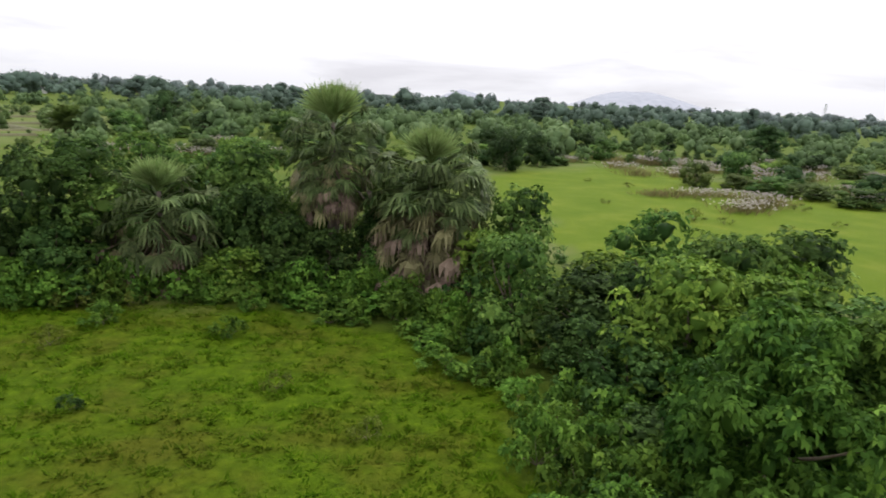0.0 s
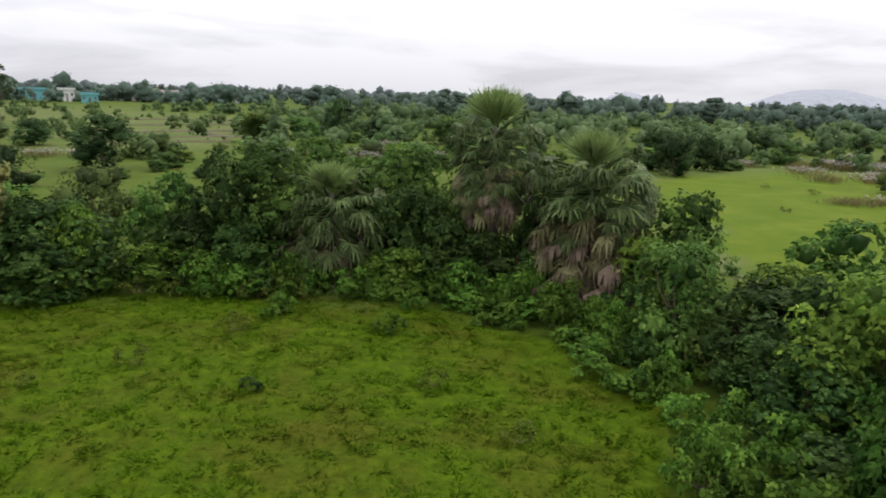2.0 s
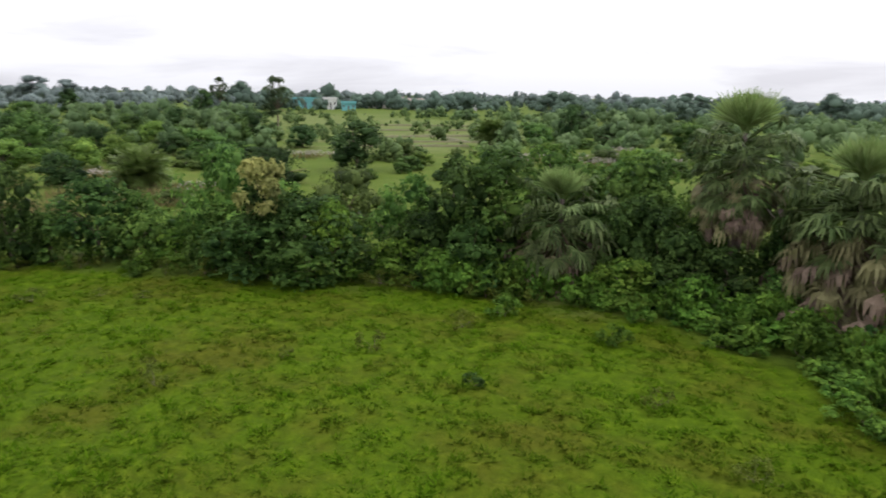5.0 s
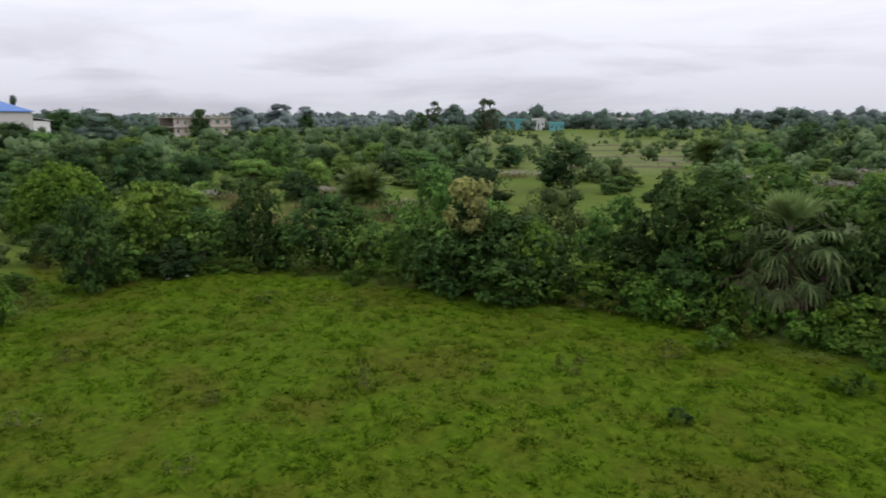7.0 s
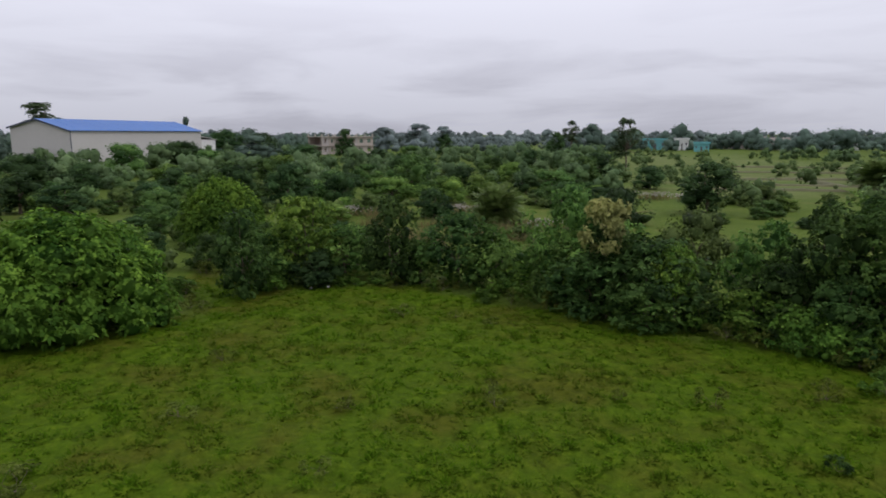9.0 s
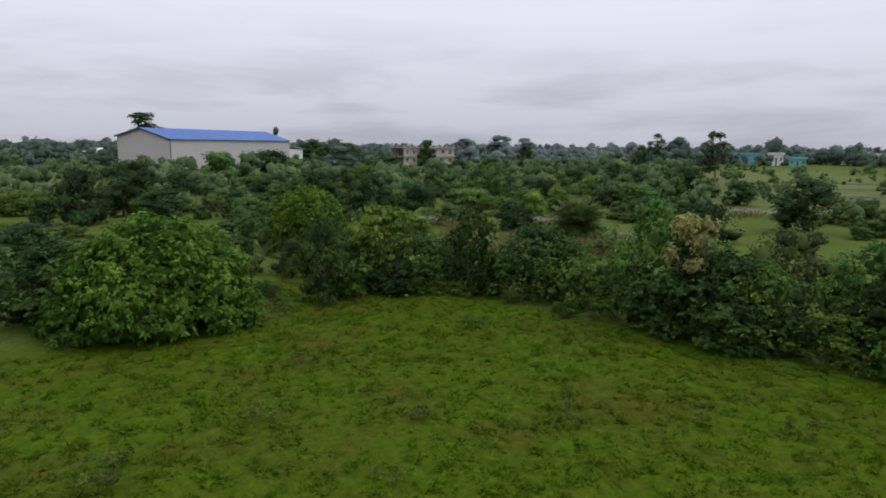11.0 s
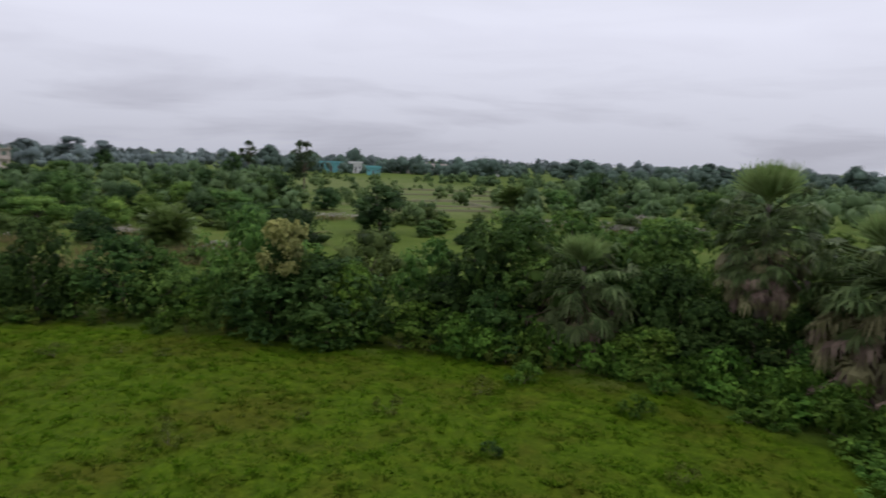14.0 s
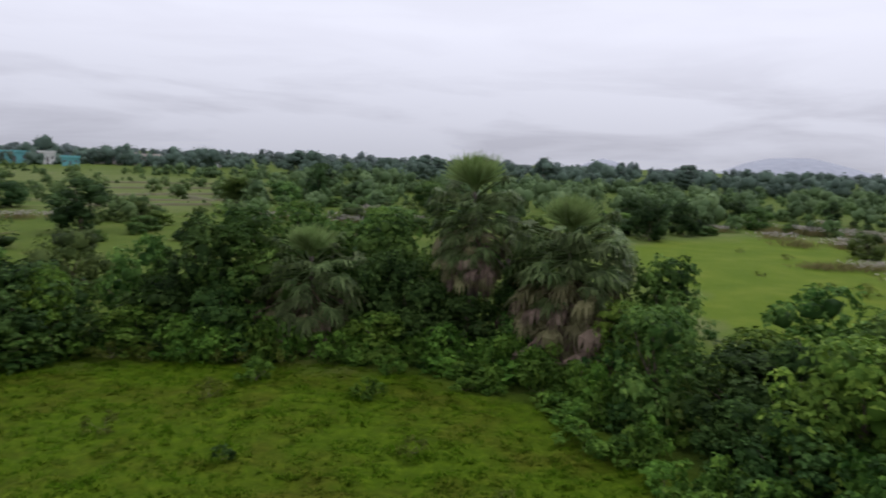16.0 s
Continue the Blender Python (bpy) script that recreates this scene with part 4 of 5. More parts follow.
# ---- far woods: nobody could count them ----
def woods(name, label, count, near, far, low, high, az0, az1, seed, mat, keep_out=(), fine=200, leaf=2.0, glade=-9.0, girth=0.85, old_or_shaded=0.3, soft=0.55):
    rng = np.random.RandomState(seed)
    az = np.radians(rng.uniform(az0, az1, count))
    r = np.sqrt(rng.uniform(near ** 2, far ** 2, count))
    x, y = -r * np.sin(az), r * np.cos(az)
    # they leave glades, longer across the view than along it
    ok = smooth_noise(az * 60, r * 0.22, 4.0, seed) + 0.7 * smooth_noise(az * 60, r * 0.22, 1.7, seed + 1) > glade
    for poly in keep_out:
        ok &= ~inside(x, y, poly)
    x, y, r = x[ok], y[ok], r[ok]
    verts, faces, marks, normals, at = [], [], [], [], 0
    for px, py in zip(x, y):
        h = (low + (high - low) * rng.uniform(0, 1) ** 1.6) * (1.25 if rng.random_sample() < 0.08 else 1)
        w = h * rng.uniform(0.8, 1.35)
        cl = clumps(rng, 18, w, h, 0.0, 0.42, 0.55)
        cl[:, 0] += px
        cl[:, 1] += py
        v, f, g, nn = foliage(rng, cl, fine, leaf * h ** 0.75 / math.sqrt(fine), 0.76 * leaf * h ** 0.75 / math.sqrt(fine), age=0.3 * rng.normal(), ruffle=0.5 - 0.35 * soft, soft=soft, solid=9, level=0, girth=girth, old_or_shaded=old_or_shaded)
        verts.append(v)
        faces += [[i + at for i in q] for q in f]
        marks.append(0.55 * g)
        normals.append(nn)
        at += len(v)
    me = mesh_of(name, np.concatenate(verts), faces, mat, growth_and_shade=np.concatenate(marks), normals=np.concatenate(normals))
    return tagged(new(name, me), label, "woods", kind="stuff")


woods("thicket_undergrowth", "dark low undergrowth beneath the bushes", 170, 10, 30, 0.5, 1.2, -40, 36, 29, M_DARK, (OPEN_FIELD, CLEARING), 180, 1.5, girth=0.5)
woods("thicket_weeds", "low weeds beneath the bushes", 240, 19, 40, 0.4, 1.0, 30, 104, 28, M_SHRUB, (OPEN_FIELD, CLEARING), 150, 1.5, glade=-0.35, girth=0.5)
woods("undergrowth", "low scrub and weeds between the bushes", 760, 33, 120, 0.4, 1.2, -40, 104, 30, M_OLIVE, (TERRACES, OPEN_FIELD, CLEARING), 64, glade=-0.35)
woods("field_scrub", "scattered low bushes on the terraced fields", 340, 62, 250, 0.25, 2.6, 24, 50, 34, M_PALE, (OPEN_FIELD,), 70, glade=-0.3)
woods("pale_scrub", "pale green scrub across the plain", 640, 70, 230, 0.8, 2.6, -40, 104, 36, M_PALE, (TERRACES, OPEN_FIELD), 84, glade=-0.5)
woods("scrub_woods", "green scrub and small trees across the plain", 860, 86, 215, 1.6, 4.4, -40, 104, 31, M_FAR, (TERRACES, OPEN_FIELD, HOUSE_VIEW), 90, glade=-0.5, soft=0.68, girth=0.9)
woods("far_woods", "distant green trees along the skyline, haze painted in", 900, 195, 420, 3.4, 7.8, -42, 106, 32, M_DISTANT, (TERRACES, VILLAGE, HOUSE_VIEW, HAZE_GAP), 76, glade=-1.3, old_or_shaded=0.12, soft=0.72, girth=0.95)
woods("village_trees", "trees between the houses of the village", 62, 290, 345, 4, 8.5, 28, 50, 35, M_DISTANT, (), 150, old_or_shaded=0.1, soft=0.8, girth=0.95)
woods("hazy_grove", "trees between far fields, painted pale for haze", 130, 250, 420, 2.5, 6.0, 49, 67, 37, M_HAZY, (VILLAGE, HOUSE_VIEW), 60, old_or_shaded=0.05, soft=0.85, girth=1.0)
woods("hazy_woods", "treeline at the horizon, painted pale for haze", 760, 400, 1000, 6.0, 9.5, -44, 108, 33, M_HAZY, (), 44, old_or_shaded=0.05, soft=0.9, girth=1.0)

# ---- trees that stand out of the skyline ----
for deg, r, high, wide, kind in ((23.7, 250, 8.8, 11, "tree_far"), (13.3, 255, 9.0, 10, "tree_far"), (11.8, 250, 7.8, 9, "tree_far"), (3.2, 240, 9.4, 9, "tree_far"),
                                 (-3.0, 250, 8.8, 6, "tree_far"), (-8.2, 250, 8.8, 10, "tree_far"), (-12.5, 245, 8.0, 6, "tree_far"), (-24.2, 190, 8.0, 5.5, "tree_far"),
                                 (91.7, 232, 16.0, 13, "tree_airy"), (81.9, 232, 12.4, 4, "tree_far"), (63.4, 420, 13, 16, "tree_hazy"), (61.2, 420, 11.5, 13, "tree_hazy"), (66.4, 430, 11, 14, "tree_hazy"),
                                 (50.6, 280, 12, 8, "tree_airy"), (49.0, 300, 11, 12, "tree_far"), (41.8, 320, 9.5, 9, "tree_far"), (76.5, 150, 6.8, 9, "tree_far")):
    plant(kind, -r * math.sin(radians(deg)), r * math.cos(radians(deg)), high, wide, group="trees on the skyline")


# ---- the hills on the skyline ----
def hill(x0, x1, y, high, seed, label):
    rng = np.random.RandomState(seed)
    n, k = 60, 8
    u = np.linspace(0, 1, n)
    crest = high * np.clip(np.sin(np.pi * u ** 0.9) ** 2.0 + 0.14 * smooth_noise(u * 9, u * 0, 1.0, seed) * np.sin(np.pi * u), 0, 2)
    v, f = [], []
    for j in range(k):
        s = j / (k - 1)
        for a, c in zip(u, crest):
            v.append((x0 + (x1 - x0) * a, y + 700 * (s - 0.5) + 6 * rng.normal(), c * math.sin(math.pi * s) ** 0.8 - 1))
    for j in range(k - 1):
        for i in range(n - 1):
            f.append((j * n + i, j * n + i + 1, (j + 1) * n + i + 1, (j + 1) * n + i))
    return tagged(new("backdrop", mesh_of("backdrop", np.array(v), f, M_HILL, True)), label, "hill", kind="structure")


# the hills' pale blue-grey is distance haze put into the base colour
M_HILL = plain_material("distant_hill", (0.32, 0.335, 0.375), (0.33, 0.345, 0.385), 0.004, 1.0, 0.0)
hill(500, 1230, 3000, 78, 3, "wooded hill far away, painted pale for haze")
hill(-60, 260, 3300, 44, 4, "low hill far away, painted pale for haze")


# ---- buildings ----
def box(bm, x0, y0, z0, x1, y1, z1):
    vs = [bm.verts.new(p) for p in ((x0, y0, z0), (x1, y0, z0), (x1, y1, z0), (x0, y1, z0), (x0, y0, z1), (x1, y0, z1), (x1, y1, z1), (x0, y1, z1))]
    for q in ((3, 2, 1, 0), (4, 5, 6, 7), (0, 1, 5, 4), (1, 2, 6, 5), (2, 3, 7, 6), (3, 0, 4, 7)):
        bm.faces.new([vs[i] for i in q])


def slab(bm, corners, thick):
    """A sloping plate from four corners, of that thickness."""
    a = [bm.verts.new(c) for c in corners]
    b = [bm.verts.new((c[0], c[1], c[2] - thick)) for c in corners]
    bm.faces.new(a)
    bm.faces.new(b[::-1])
    for i in range(4):
        j = (i + 1) % 4
        bm.faces.new((a[j], a[i], b[i], b[j]))


M_SHEET = plain_material("shed_cladding", (0.43, 0.405, 0.38), (0.49, 0.465, 0.44), 0.15, 0.55, 0.02, speck=0.06)
M_BLUE = plain_material("blue_roof_sheet", (0.012, 0.088, 0.30), (0.018, 0.112, 0.36), 0.12, 0.5, 0.02, speck=0.1)
M_TRIM = plain_material("dark_trim", (0.03, 0.04, 0.07), (0.05, 0.06, 0.1), 0.5, 0.5, 0.05)
M_CONCRETE = plain_material("raw_concrete", (0.36, 0.31, 0.27), (0.46, 0.40, 0.35), 0.35, 0.9, 0.2)
M_BRICK = plain_material("brick_infill", (0.38, 0.31, 0.27), (0.46, 0.38, 0.33), 0.6, 0.9, 0.2)
M_VOID = plain_material("dark_room", (0.10, 0.10, 0.10), (0.15, 0.14, 0.14), 0.5, 0.9, 0.0)
M_TEAL = plain_material("teal_paint", (0.12, 0.36, 0.38), (0.16, 0.44, 0.45), 0.3, 0.7, 0.05)
M_WHITE = plain_material("limewash", (0.62, 0.60, 0.58), (0.75, 0.74, 0.72), 0.3, 0.8, 0.1)
M_TILE = plain_material("roof_tiles", (0.26, 0.20, 0.175), (0.32, 0.25, 0.22), 0.6, 0.85, 0.3)
M_PINK = plain_material("pink_plaster", (0.40, 0.355, 0.335), (0.47, 0.42, 0.40), 0.3, 0.85, 0.1)


def shed():
    """Long steel shed: sheet walls, blue roof in sheets, dark edge trims, a small annexe."""
    top = tagged(new("shed", None), "long pale grey steel shed with a blue sheet roof", "shed")
    # local x runs along the shed, local y across it, from the corner nearest the meadow
    top.matrix_basis = pose(-170, 0.2, 0, 0, 0, 135)
    LONG, WIDE, EAVE, BACK, RIDGE, AT = 46.0, 16.6, 7.9, 8.7, 10.5, 9.0
    for name, a, b in (("wall", (0, 0), (LONG, 0)), ("wall", (0, WIDE), (LONG, WIDE))):
        bm = bmesh.new()
        y0 = a[1]
        h = EAVE if y0 == 0 else BACK
        box(bm, 0, y0, 0, LONG, y0 + 0.12, h)
        part(name, bm, M_SHEET, top)
    for x in (0, LONG - 0.12):
        bm = bmesh.new()
        outline = [(0.12, 0), (WIDE, 0), (WIDE, BACK), (AT, RIDGE - 0.15), (0.12, EAVE)]
        front = [bm.verts.new((x, p, q)) for p, q in outline]
        back = [bm.verts.new((x + 0.12, p, q)) for p, q in outline]
        bm.faces.new(front[::-1])
        bm.faces.new(back)
        for i in range(5):
            j = (i + 1) % 5
            bm.faces.new((front[i], front[j], back[j], back[i]))
        part("gable", bm, M_SHEET, top)
    for k in range(12):
        x0, x1 = -0.5 + k * (LONG + 1) / 12, -0.5 + (k + 0.985) * (LONG + 1) / 12
        for ya, za, yb, zb in ((-0.5, EAVE + 0.02, AT, RIDGE + 0.1), (AT, RIDGE + 0.1, WIDE + 0.5, BACK + 0.02)):
            bm = bmesh.new()
            slab(bm, ((x0, ya, za), (x1, ya, za), (x1, yb, zb), (x0, yb, zb)), 0.1)
            part("roof_sheet", bm, M_BLUE, top)
    for ya, za, yb, zb in ((-0.5, EAVE, AT, RIDGE + 0.08), (AT, RIDGE + 0.08, WIDE + 0.5, BACK)):
        bm = bmesh.new()
        slab(bm, ((-0.6, ya, za), (-0.5, ya, za), (-0.5, yb, zb), (-0.6, yb, zb)), 0.35)
        part("edge_trim", bm, M_TRIM, top)
    bm = bmesh.new()
    box(bm, -0.1, -0.06, 0, 0.1, 0.0, EAVE)
    part("downpipe", bm, M_TRIM, top)
    bm = bmesh.new()
    box(bm, LONG + 0.02, 1, 0, LONG + 8, 9, 5.5)
    annexe = part("annexe", bm, M_WHITE, top, "small white annexe")
    bm = bmesh.new()
    slab(bm, ((LONG, 0.6, 6.6), (LONG + 8.4, 0.6, 5.55), (LONG + 8.4, 9.4, 5.55), (LONG, 9.4, 6.6)), 0.12)
    part("roof", bm, M_SHEET, annexe)


shed()


def frame_house(x, y, turn, long, deep, storeys, label):
    """An unfinished concrete frame house: columns, slabs, brick infill and dark openings."""
    top = tagged(new("house", None), label, "house")
    top.matrix_basis = pose(x, y, 0, 0, 0, turn)
    bays = max(2, round(long / 3.5))
    for s in range(storeys + 1):
        bm = bmesh.new()
        z = s * 3.1
        box(bm, -0.4, -0.5, z - 0.2, long + 0.4, deep + 0.4, z)
        part("floor_slab", bm, M_CONCRETE, top)
        for b in range(bays + 1):
            for y0 in (0.0, deep - 0.3):
                bm = bmesh.new()
                cx = b * (long - 0.3) / bays
                box(bm, cx, y0, z, cx + 0.3, y0 + 0.3, z + (2.9 if s < storeys else 0.9))
                part("column", bm, M_CONCRETE, top)
        if s == storeys:
            break
        for b in range(bays):
            x0, x1 = b * (long - 0.3) / bays + 0.3, (b + 1) * (long - 0.3) / bays
            bm = bmesh.new()
            box(bm, x0, 0.08, z, x1, 0.25, z + 0.9)
            box(bm, x0, 0.08, z + 2.2, x1, 0.25, z + 2.9)
            box(bm, x0, 0.08, z + 0.9, x0 + 0.9, 0.25, z + 2.2)
            box(bm, x1 - 0.9, 0.08, z + 0.9, x1, 0.25, z + 2.2)
            part("brick_panel", bm, M_CONCRETE if b % 3 else M_PINK, top)
        bm = bmesh.new()
        box(bm, 0.3, deep - 0.25, z, long - 0.3, deep - 0.1, z + 2.9)
        part("back_wall", bm, M_BRICK, top)
    return top


def small_house(x, y, turn, long, deep, high, wall, roof, label, pitched=True):
    """A village house: rendered walls with a door and windows let in, and a roof with eaves."""
    top = tagged(new("house", None), label, "house", "village houses on the skyline")
    top.matrix_basis = pose(x, y, 0, 0, 0, turn)
    holes = [(0.08, 0.2, 0.45, 0.75), (0.42, 0.55, 0.0, 0.68), (0.76, 0.9, 0.45, 0.75)]
    panels = [(0, 0.25, 0, 0.25, deep, high), (long - 0.25, 0.25, 0, long, deep, high), (0.25, deep - 0.25, 0, long - 0.25, deep, high)]
    at = 0.0
    for a, b, lo, hi in holes:
        panels.append((at * long, 0, 0, a * long, 0.25, high))
        if lo:
            panels.append((a * long, 0, 0, b * long, 0.25, lo * high))
        panels.append((a * long, 0, hi * high, b * long, 0.25, high))
        at = b
    panels.append((at * long, 0, 0, long, 0.25, high))
    for corners in panels:
        bm = bmesh.new()
        box(bm, *corners)
        part("wall", bm, wall, top)
    for a, b, lo, hi in holes:
        bm = bmesh.new()
        box(bm, a * long, 0.12, lo * high + 0.01, b * long, 0.2, hi * high - 0.01)
        part("door" if lo == 0 else "window", bm, M_VOID, top)
    if pitched:
        for sgn in (0, 1):
            bm = bmesh.new()
            ya, yb = (-0.6, deep / 2) if sgn == 0 else (deep / 2, deep + 0.6)
            za, zb = (high - 0.1, high + deep * 0.24) if sgn == 0 else (high + deep * 0.24, high - 0.1)
            slab(bm, ((-0.5, ya, za), (long + 0.5, ya, za), (long + 0.5, yb, zb), (-0.5, yb, zb)), 0.15)
            part("roof", bm, roof, top)
    else:
        bm = bmesh.new()
        box(bm, -0.4, -0.5, high, long + 0.4, deep + 0.4, high + 0.2)
        for x0, y0, x1, y1 in ((-0.4, -0.5, long + 0.4, -0.35), (-0.4, deep + 0.25, long + 0.4, deep + 0.4)):
            box(bm, x0, y0, high + 0.2, x1, y1, high + 0.8)
        part("roof", bm, wall, top)
    return top


frame_house(-224.2, 85.6, 112, 11.5, 9, 2, "unfinished two-storey concrete and brick house")
frame_house(-227.5, 76.6, 108, 9, 8, 2, "unfinished brick house standing in the scrub")
small_house(-215.3, 216, 48, 10, 7, 4.2, M_TEAL, M_TEAL, "teal painted flat-roofed village house", False)
small_house(-205.4, 225, 48, 5, 6, 4.4, M_WHITE, M_WHITE, "small white village house", False)
small_house(-187, 215, 42, 5.5, 6, 3.0, M_TEAL, M_TEAL, "small teal painted village house", False)
small_house(-213.5, 264.6, 40, 9, 7, 3.6, M_PINK, M_TILE, "reddish village house with a tiled roof")
small_house(-190, 262, 36, 9, 7, 3.6, M_PINK, M_TILE, "long reddish village house with a tiled roof")
small_house(-172, 282, 33, 9, 7, 3.8, M_WHITE, M_TILE, "pale village house with a tiled roof")
small_house(-200, 262, 38, 8, 7, 4.0, M_PINK, M_TILE, "reddish village house with a tiled roof")


small_house(-299, -31, 100, 13, 7, 3.2, M_WHITE, M_WHITE, "long low pale building with a white roof")


# ---- a power pylon far off ----
M_STEEL = plain_material("weathered_steel", (0.52, 0.53, 0.55), (0.60, 0.61, 0.63), 0.5, 0.6, 0.0)


def pylon(x, y, high):
    top = tagged(new("power_pylon", None), "grey lattice power pylon far beyond the woods", "pylon")
    top.matrix_basis = pose(x, y, 0, 0, 0, 25)
    half = 0.09 * high
    corners = [(-half, -half), (half, -half), (half, half), (-half, half)]
    levels = [0.0, 0.22, 0.42, 0.58, 0.72, 0.84, 1.0]
    ring = [[np.array([cx * (1 - 0.86 * u), cy * (1 - 0.86 * u), u * high]) for cx, cy in corners] for u in levels]
    for k in range(4):
        piece("leg", mesh_of("leg", *tube([ring[0][k], ring[3][k], ring[6][k]], (0.2, 0.15, 0.1), 4), M_STEEL), top)
    for lo, hi in zip(ring, ring[1:]):
        for k in range(4):
            piece("brace", mesh_of("brace", *tube([lo[k], hi[(k + 1) % 4]], (0.08, 0.08), 4), M_STEEL), top)
            piece("brace", mesh_of("brace", *tube([lo[(k + 1) % 4], hi[k]], (0.08, 0.08), 4), M_STEEL), top)
    for u, reach in ((0.72, 0.2), (0.84, 0.16), (0.95, 0.12)):
        arm = [(-reach * high, 0, u * high), (0, 0, u * high + 0.8), (reach * high, 0, u * high)]
        piece("cross_arm", mesh_of("cross_arm", *tube(arm, (0.15, 0.3, 0.15), 4), M_STEEL), top)


pylon(438, 786, 22.0)


# ---- plumed grass and dry grass ----
def plume_mesh(seed):
    rng = np.random.RandomState(seed)
    n = 170
    p = np.stack([rng.normal(0, 0.62, n), rng.normal(0, 0.62, n), np.zeros(n)], 1)
    axis = np.stack([p[:, 0] * 0.35 + rng.normal(0, 0.25, n), p[:, 1] * 0.35 + rng.normal(0, 0.25, n), np.ones(n)], 1)
    blades = leaves(p, axis, rng.uniform(0.6, 1.0, n), 0.06, rng, 0.1, 0.3)
    k = rng.permutation(n)[:120]
    q = p[k] + unit(axis[k]) * rng.uniform(0.5, 0.85, (len(k), 1))
    heads = leaves(q, axis[k] + rng.normal(0, 0.45, (len(k), 3)), 0.26, 0.11, rng, 0.2, 0.5)
    return mesh_of("leafage", *blades, M_STRAW), mesh_of("seed_head", *heads, M_PLUME)


PLUMES = [plume_mesh(90 + k) for k in range(3)]


def plumed_grass(x, y, high, wide, white=True):
    top = tagged(new("grass_clump", None), "clump of tall grass with whitish plumes" if white else "clump of dry brownish tall grass", "grass", "tall grass clumps")
    top.matrix_basis = pose(x, y, float(height_at(x, y)) - 0.02, 0, 0, rnd.uniform(0, 360)) @ Matrix.Diagonal((wide / 2.4, wide / 2.4, high / 1.1, 1))
    blades, heads = PLUMES[rnd.randrange(3)]
    tagged(piece("leafage", blades, top), kind="stuff")
    if white:
        tagged(piece("seed_head", heads, top), kind="stuff")


for x, y, high, wide, white in ((19.3, 55.1, 0.9, 3.2, False), (17.6, 54.6, 0.8, 2.6, False), (21.4, 56.2, 0.8, 2.6, True), (23.1, 56.5, 0.8, 3.0, True),
                                (25.0, 56.6, 0.8, 2.4, True), (21.5, 47.8, 1.0, 3.2, True), (23.2, 49.0, 1.1, 2.4, True), (24.6, 51.0, 1.5, 3.2, True),
                                (26.0, 52.6, 1.3, 3.0, False), (-52.8, 54.8, 1.0, 3.6, True), (-50.0, 57.4, 1.0, 3.0, True), (-24.6, 18.9, 0.9, 1.6, True),
                                (-23.6, 20.4, 0.9, 1.6, True)):
    plumed_grass(x, y, high, wide, white)
prng = random.Random(17)
for az0, az1, r0, r1, n, white in ((-40, -13, 66, 110, 34, 0.8), (12, 30, 70, 90, 12, 0.8), (52, 72, 40, 62, 26, 0.12), (-30, -10, 84, 100, 16, 0.9)):
    for k in range(n):
        a, r = radians(prng.uniform(az0, az1)), prng.uniform(r0, r1)
        x, y = -r * math.sin(a), r * math.cos(a)
        plumed_grass(x, y, prng.uniform(0.8, 1.5), prng.uniform(2, 4), prng.random() < white)

# ---- terrace banks between the small fields ----
M_BANK = plain_material("earth_bank", (0.075, 0.080, 0.032), (0.13, 0.12, 0.055), 0.5, 0.95, 0.4)


def bank(ax, ay, bx, by, high):
    n, rng = 24, np.random.RandomState(int(abs(ax * 10 + by)))
    v, f = [], []
    across = unit(np.array([-(by - ay), bx - ax, 0.0]))
    for k in range(n + 1):
        p = np.array([ax + (bx - ax) * k / n, ay + (by - ay) * k / n, 0])
        h = high * rng.uniform(0.6, 1.15) * (0.3 if k in (0, n) else 1)
        for s, z in ((-0.9, -0.25), (-0.45, h), (0.45, h * 0.95), (0.9, -0.25)):
            v.append(p + across * s * rng.uniform(0.85, 1.15) + (0, 0, z))
    for k in range(n):
        for q in range(3):
            f.append((k * 4 + q, k * 4 + q + 1, k * 4 + q + 5, k * 4 + q + 4))
    return tagged(new("field_bank", mesh_of("field_bank", np.array(v), f, M_BANK, True)), "low earth bank between small fields", "bank", "field banks")


for ends in ((-60, 70, -48, 82), (-66, 76, -50, 92), (-72, 84, -60, 104), (-86, 100, -66, 122), (-100, 120, -74, 140), (-62, 96, -52, 88)):
    bank(*ends, 0.35)

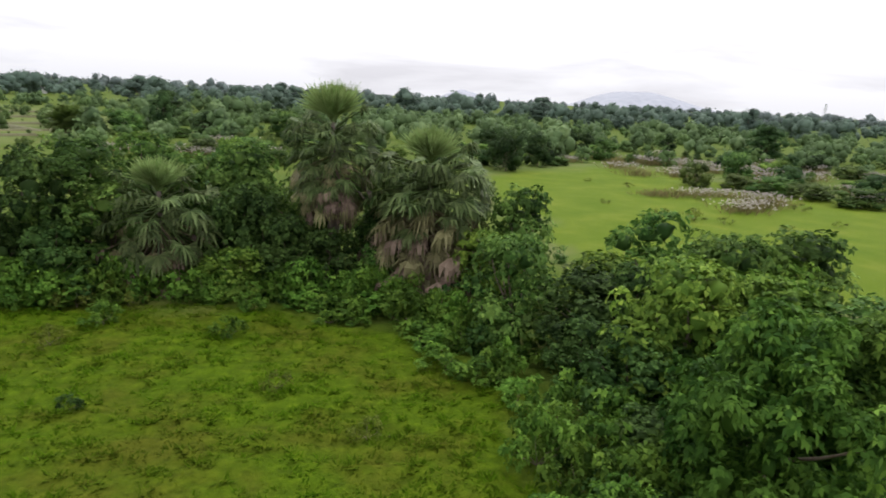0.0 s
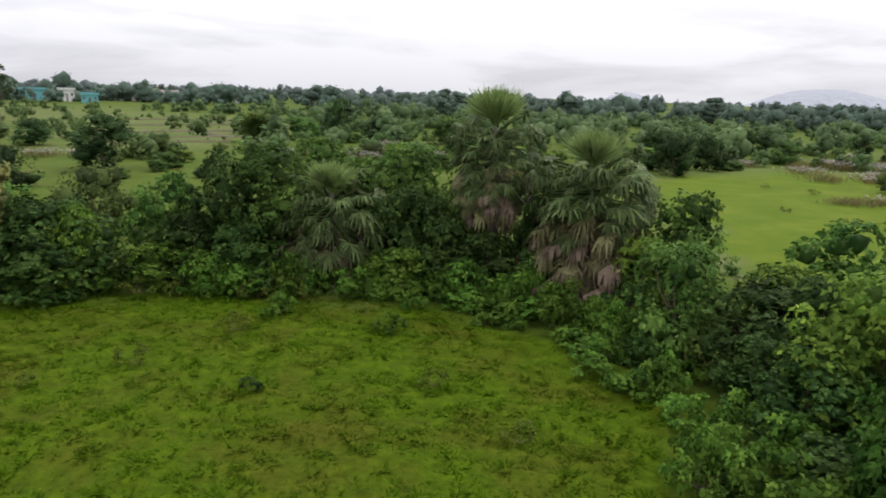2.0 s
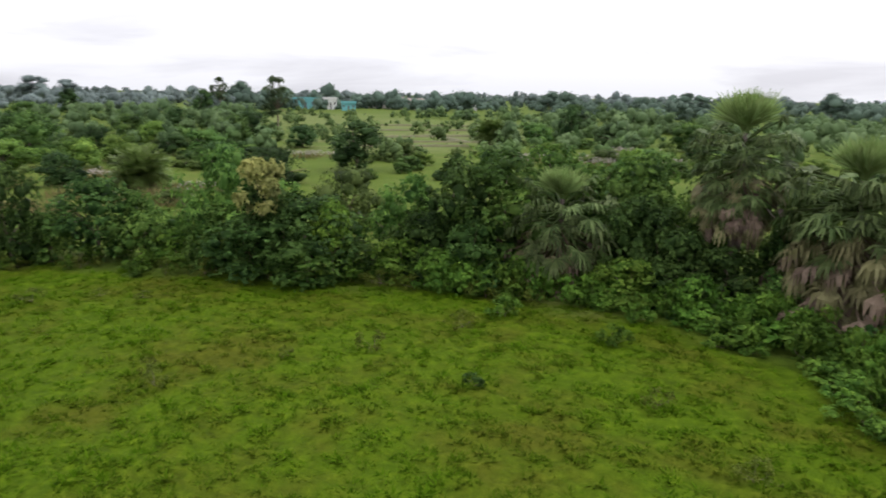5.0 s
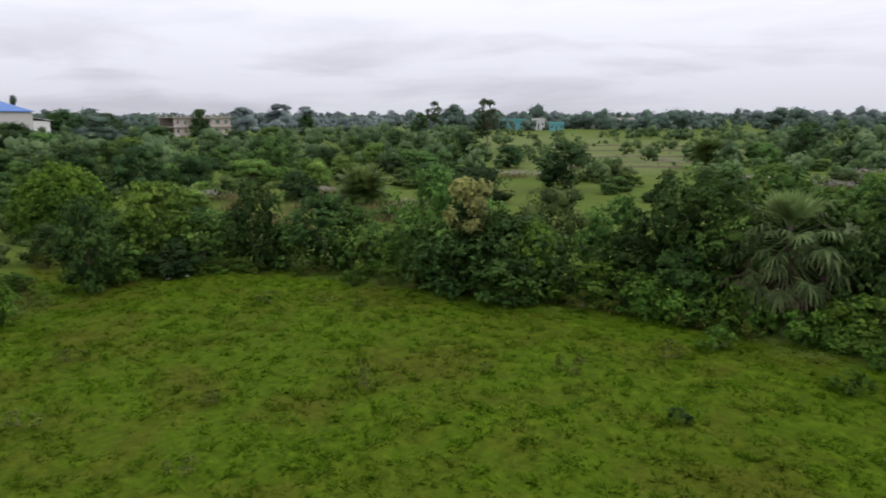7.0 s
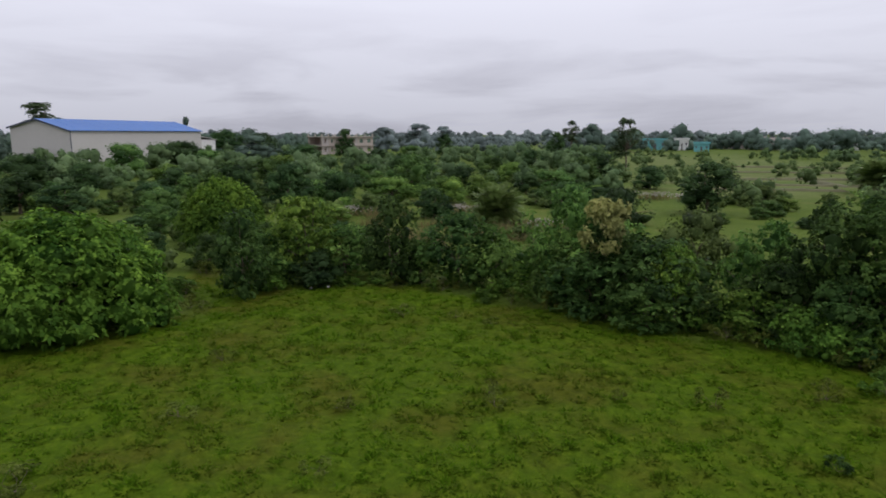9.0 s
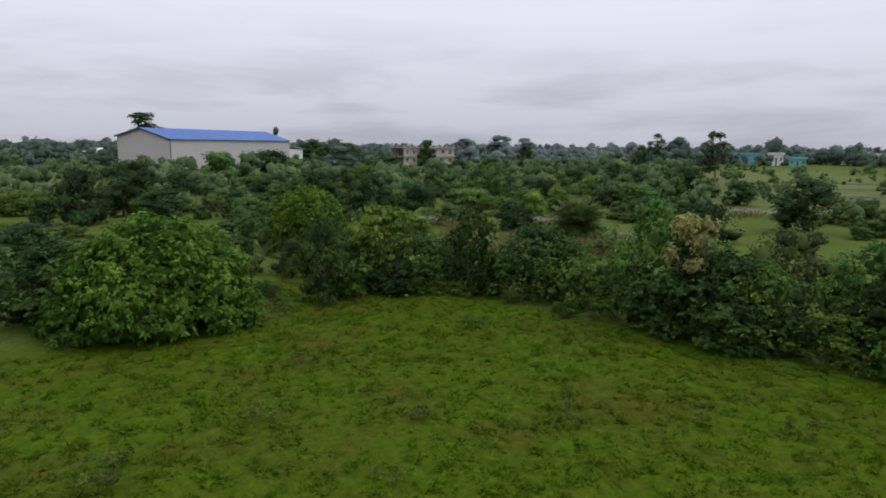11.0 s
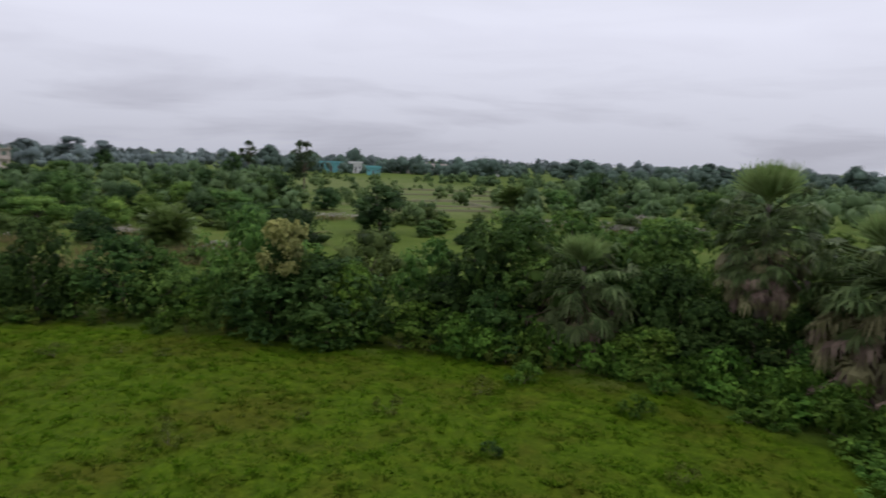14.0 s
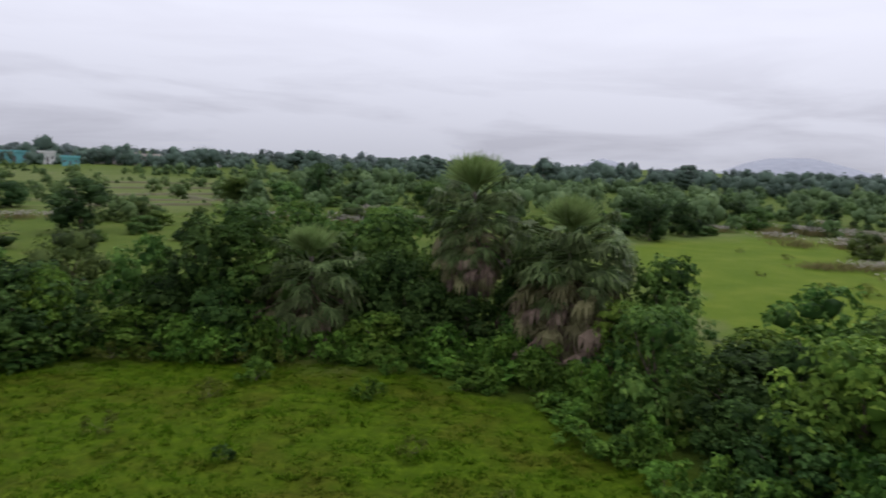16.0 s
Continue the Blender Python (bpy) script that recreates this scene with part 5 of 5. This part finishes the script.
# ---- stones in the grass ----
for x, y, s in ((-29.3, 9.2, 0.10), (-29.0, 9.9, 0.08)):
    bm = bmesh.new()
    bmesh.ops.create_icosphere(bm, subdivisions=2, radius=s)
    for v in bm.verts:
        v.co *= 1 + 0.3 * noise.noise(v.co * 4 + Vector((x, y, 0)))
        v.co.z *= 0.6
    me = bpy.data.meshes.new("stone")
    bm.to_mesh(me)
    bm.free()
    me.materials.append(M_STONE)
    ob = tagged(new("stone", me), "pale field stone lying in the grass", "stone", "stones at the meadow's edge")
    ob.location = (x, y, float(height_at(x, y)) + 0.05)

# ---- grass: tussocks of arching blades, and shorter blades between them ----
def blades(rng, x, y, each, radius, low, high, wide):
    """Arching blades round each of the points (x, y): the corners of their triangles."""
    n = len(x) * each
    scale = np.repeat(rng.uniform(0.45, 1.6, len(x)), each)
    way = rng.uniform(0, 2 * math.pi, n)
    out = radius * np.sqrt(rng.uniform(0, 1, n)) * scale
    bx, by = np.repeat(x, each) + out * np.cos(way), np.repeat(y, each) + out * np.sin(way)
    foot = np.stack([bx, by, height_at(bx, by) - 0.01], 1)
    way = way + rng.normal(0, 0.5, n)
    lean = 0.7 + 2.2 * out / (radius * scale) * rng.uniform(0.5, 1.2, n)
    tip = foot + unit(np.stack([lean * np.cos(way), lean * np.sin(way), np.ones(n)], 1)) * (rng.uniform(low, high, n) * scale)[:, None]
    side = np.stack([-np.sin(way), np.cos(way), 0 * way], 1) * (wide * np.sqrt(scale))[:, None]
    return np.stack([foot - side, foot + side, tip], 1).reshape(-1, 3)


def in_clearing(rng, n, dense):
    az, r = np.radians(rng.uniform(-38, 104, n)), np.sqrt(rng.uniform(7.0 ** 2, 35.0 ** 2, n))
    x, y = -r * np.sin(az), r * np.cos(az)
    ok = inside(x, y, CLEARING) & (tussock_at(x, y) > rng.uniform(*dense, n))
    return x[ok], y[ok]


qrng = np.random.RandomState(77)
for name, label, mat, count, dense, each, radius, low, high, wide in (
        ("grass_tussocks", "thick dark green tussocks of meadow grass", M_TUFT, 22000, (-0.1, 0.5), 15, 0.11, 0.06, 0.16, 0.022),
        ("grass", "short green meadow grass", M_GRASS, 30000, (-0.9, 0.4), 3, 0.10, 0.04, 0.10, 0.015)):
    gverts = blades(qrng, *in_clearing(qrng, count, dense), each, radius, low, high, wide)
    tagged(new(name, mesh_of(name, gverts, np.arange(len(gverts)).reshape(-1, 3), mat)), label, "grass", kind="stuff")
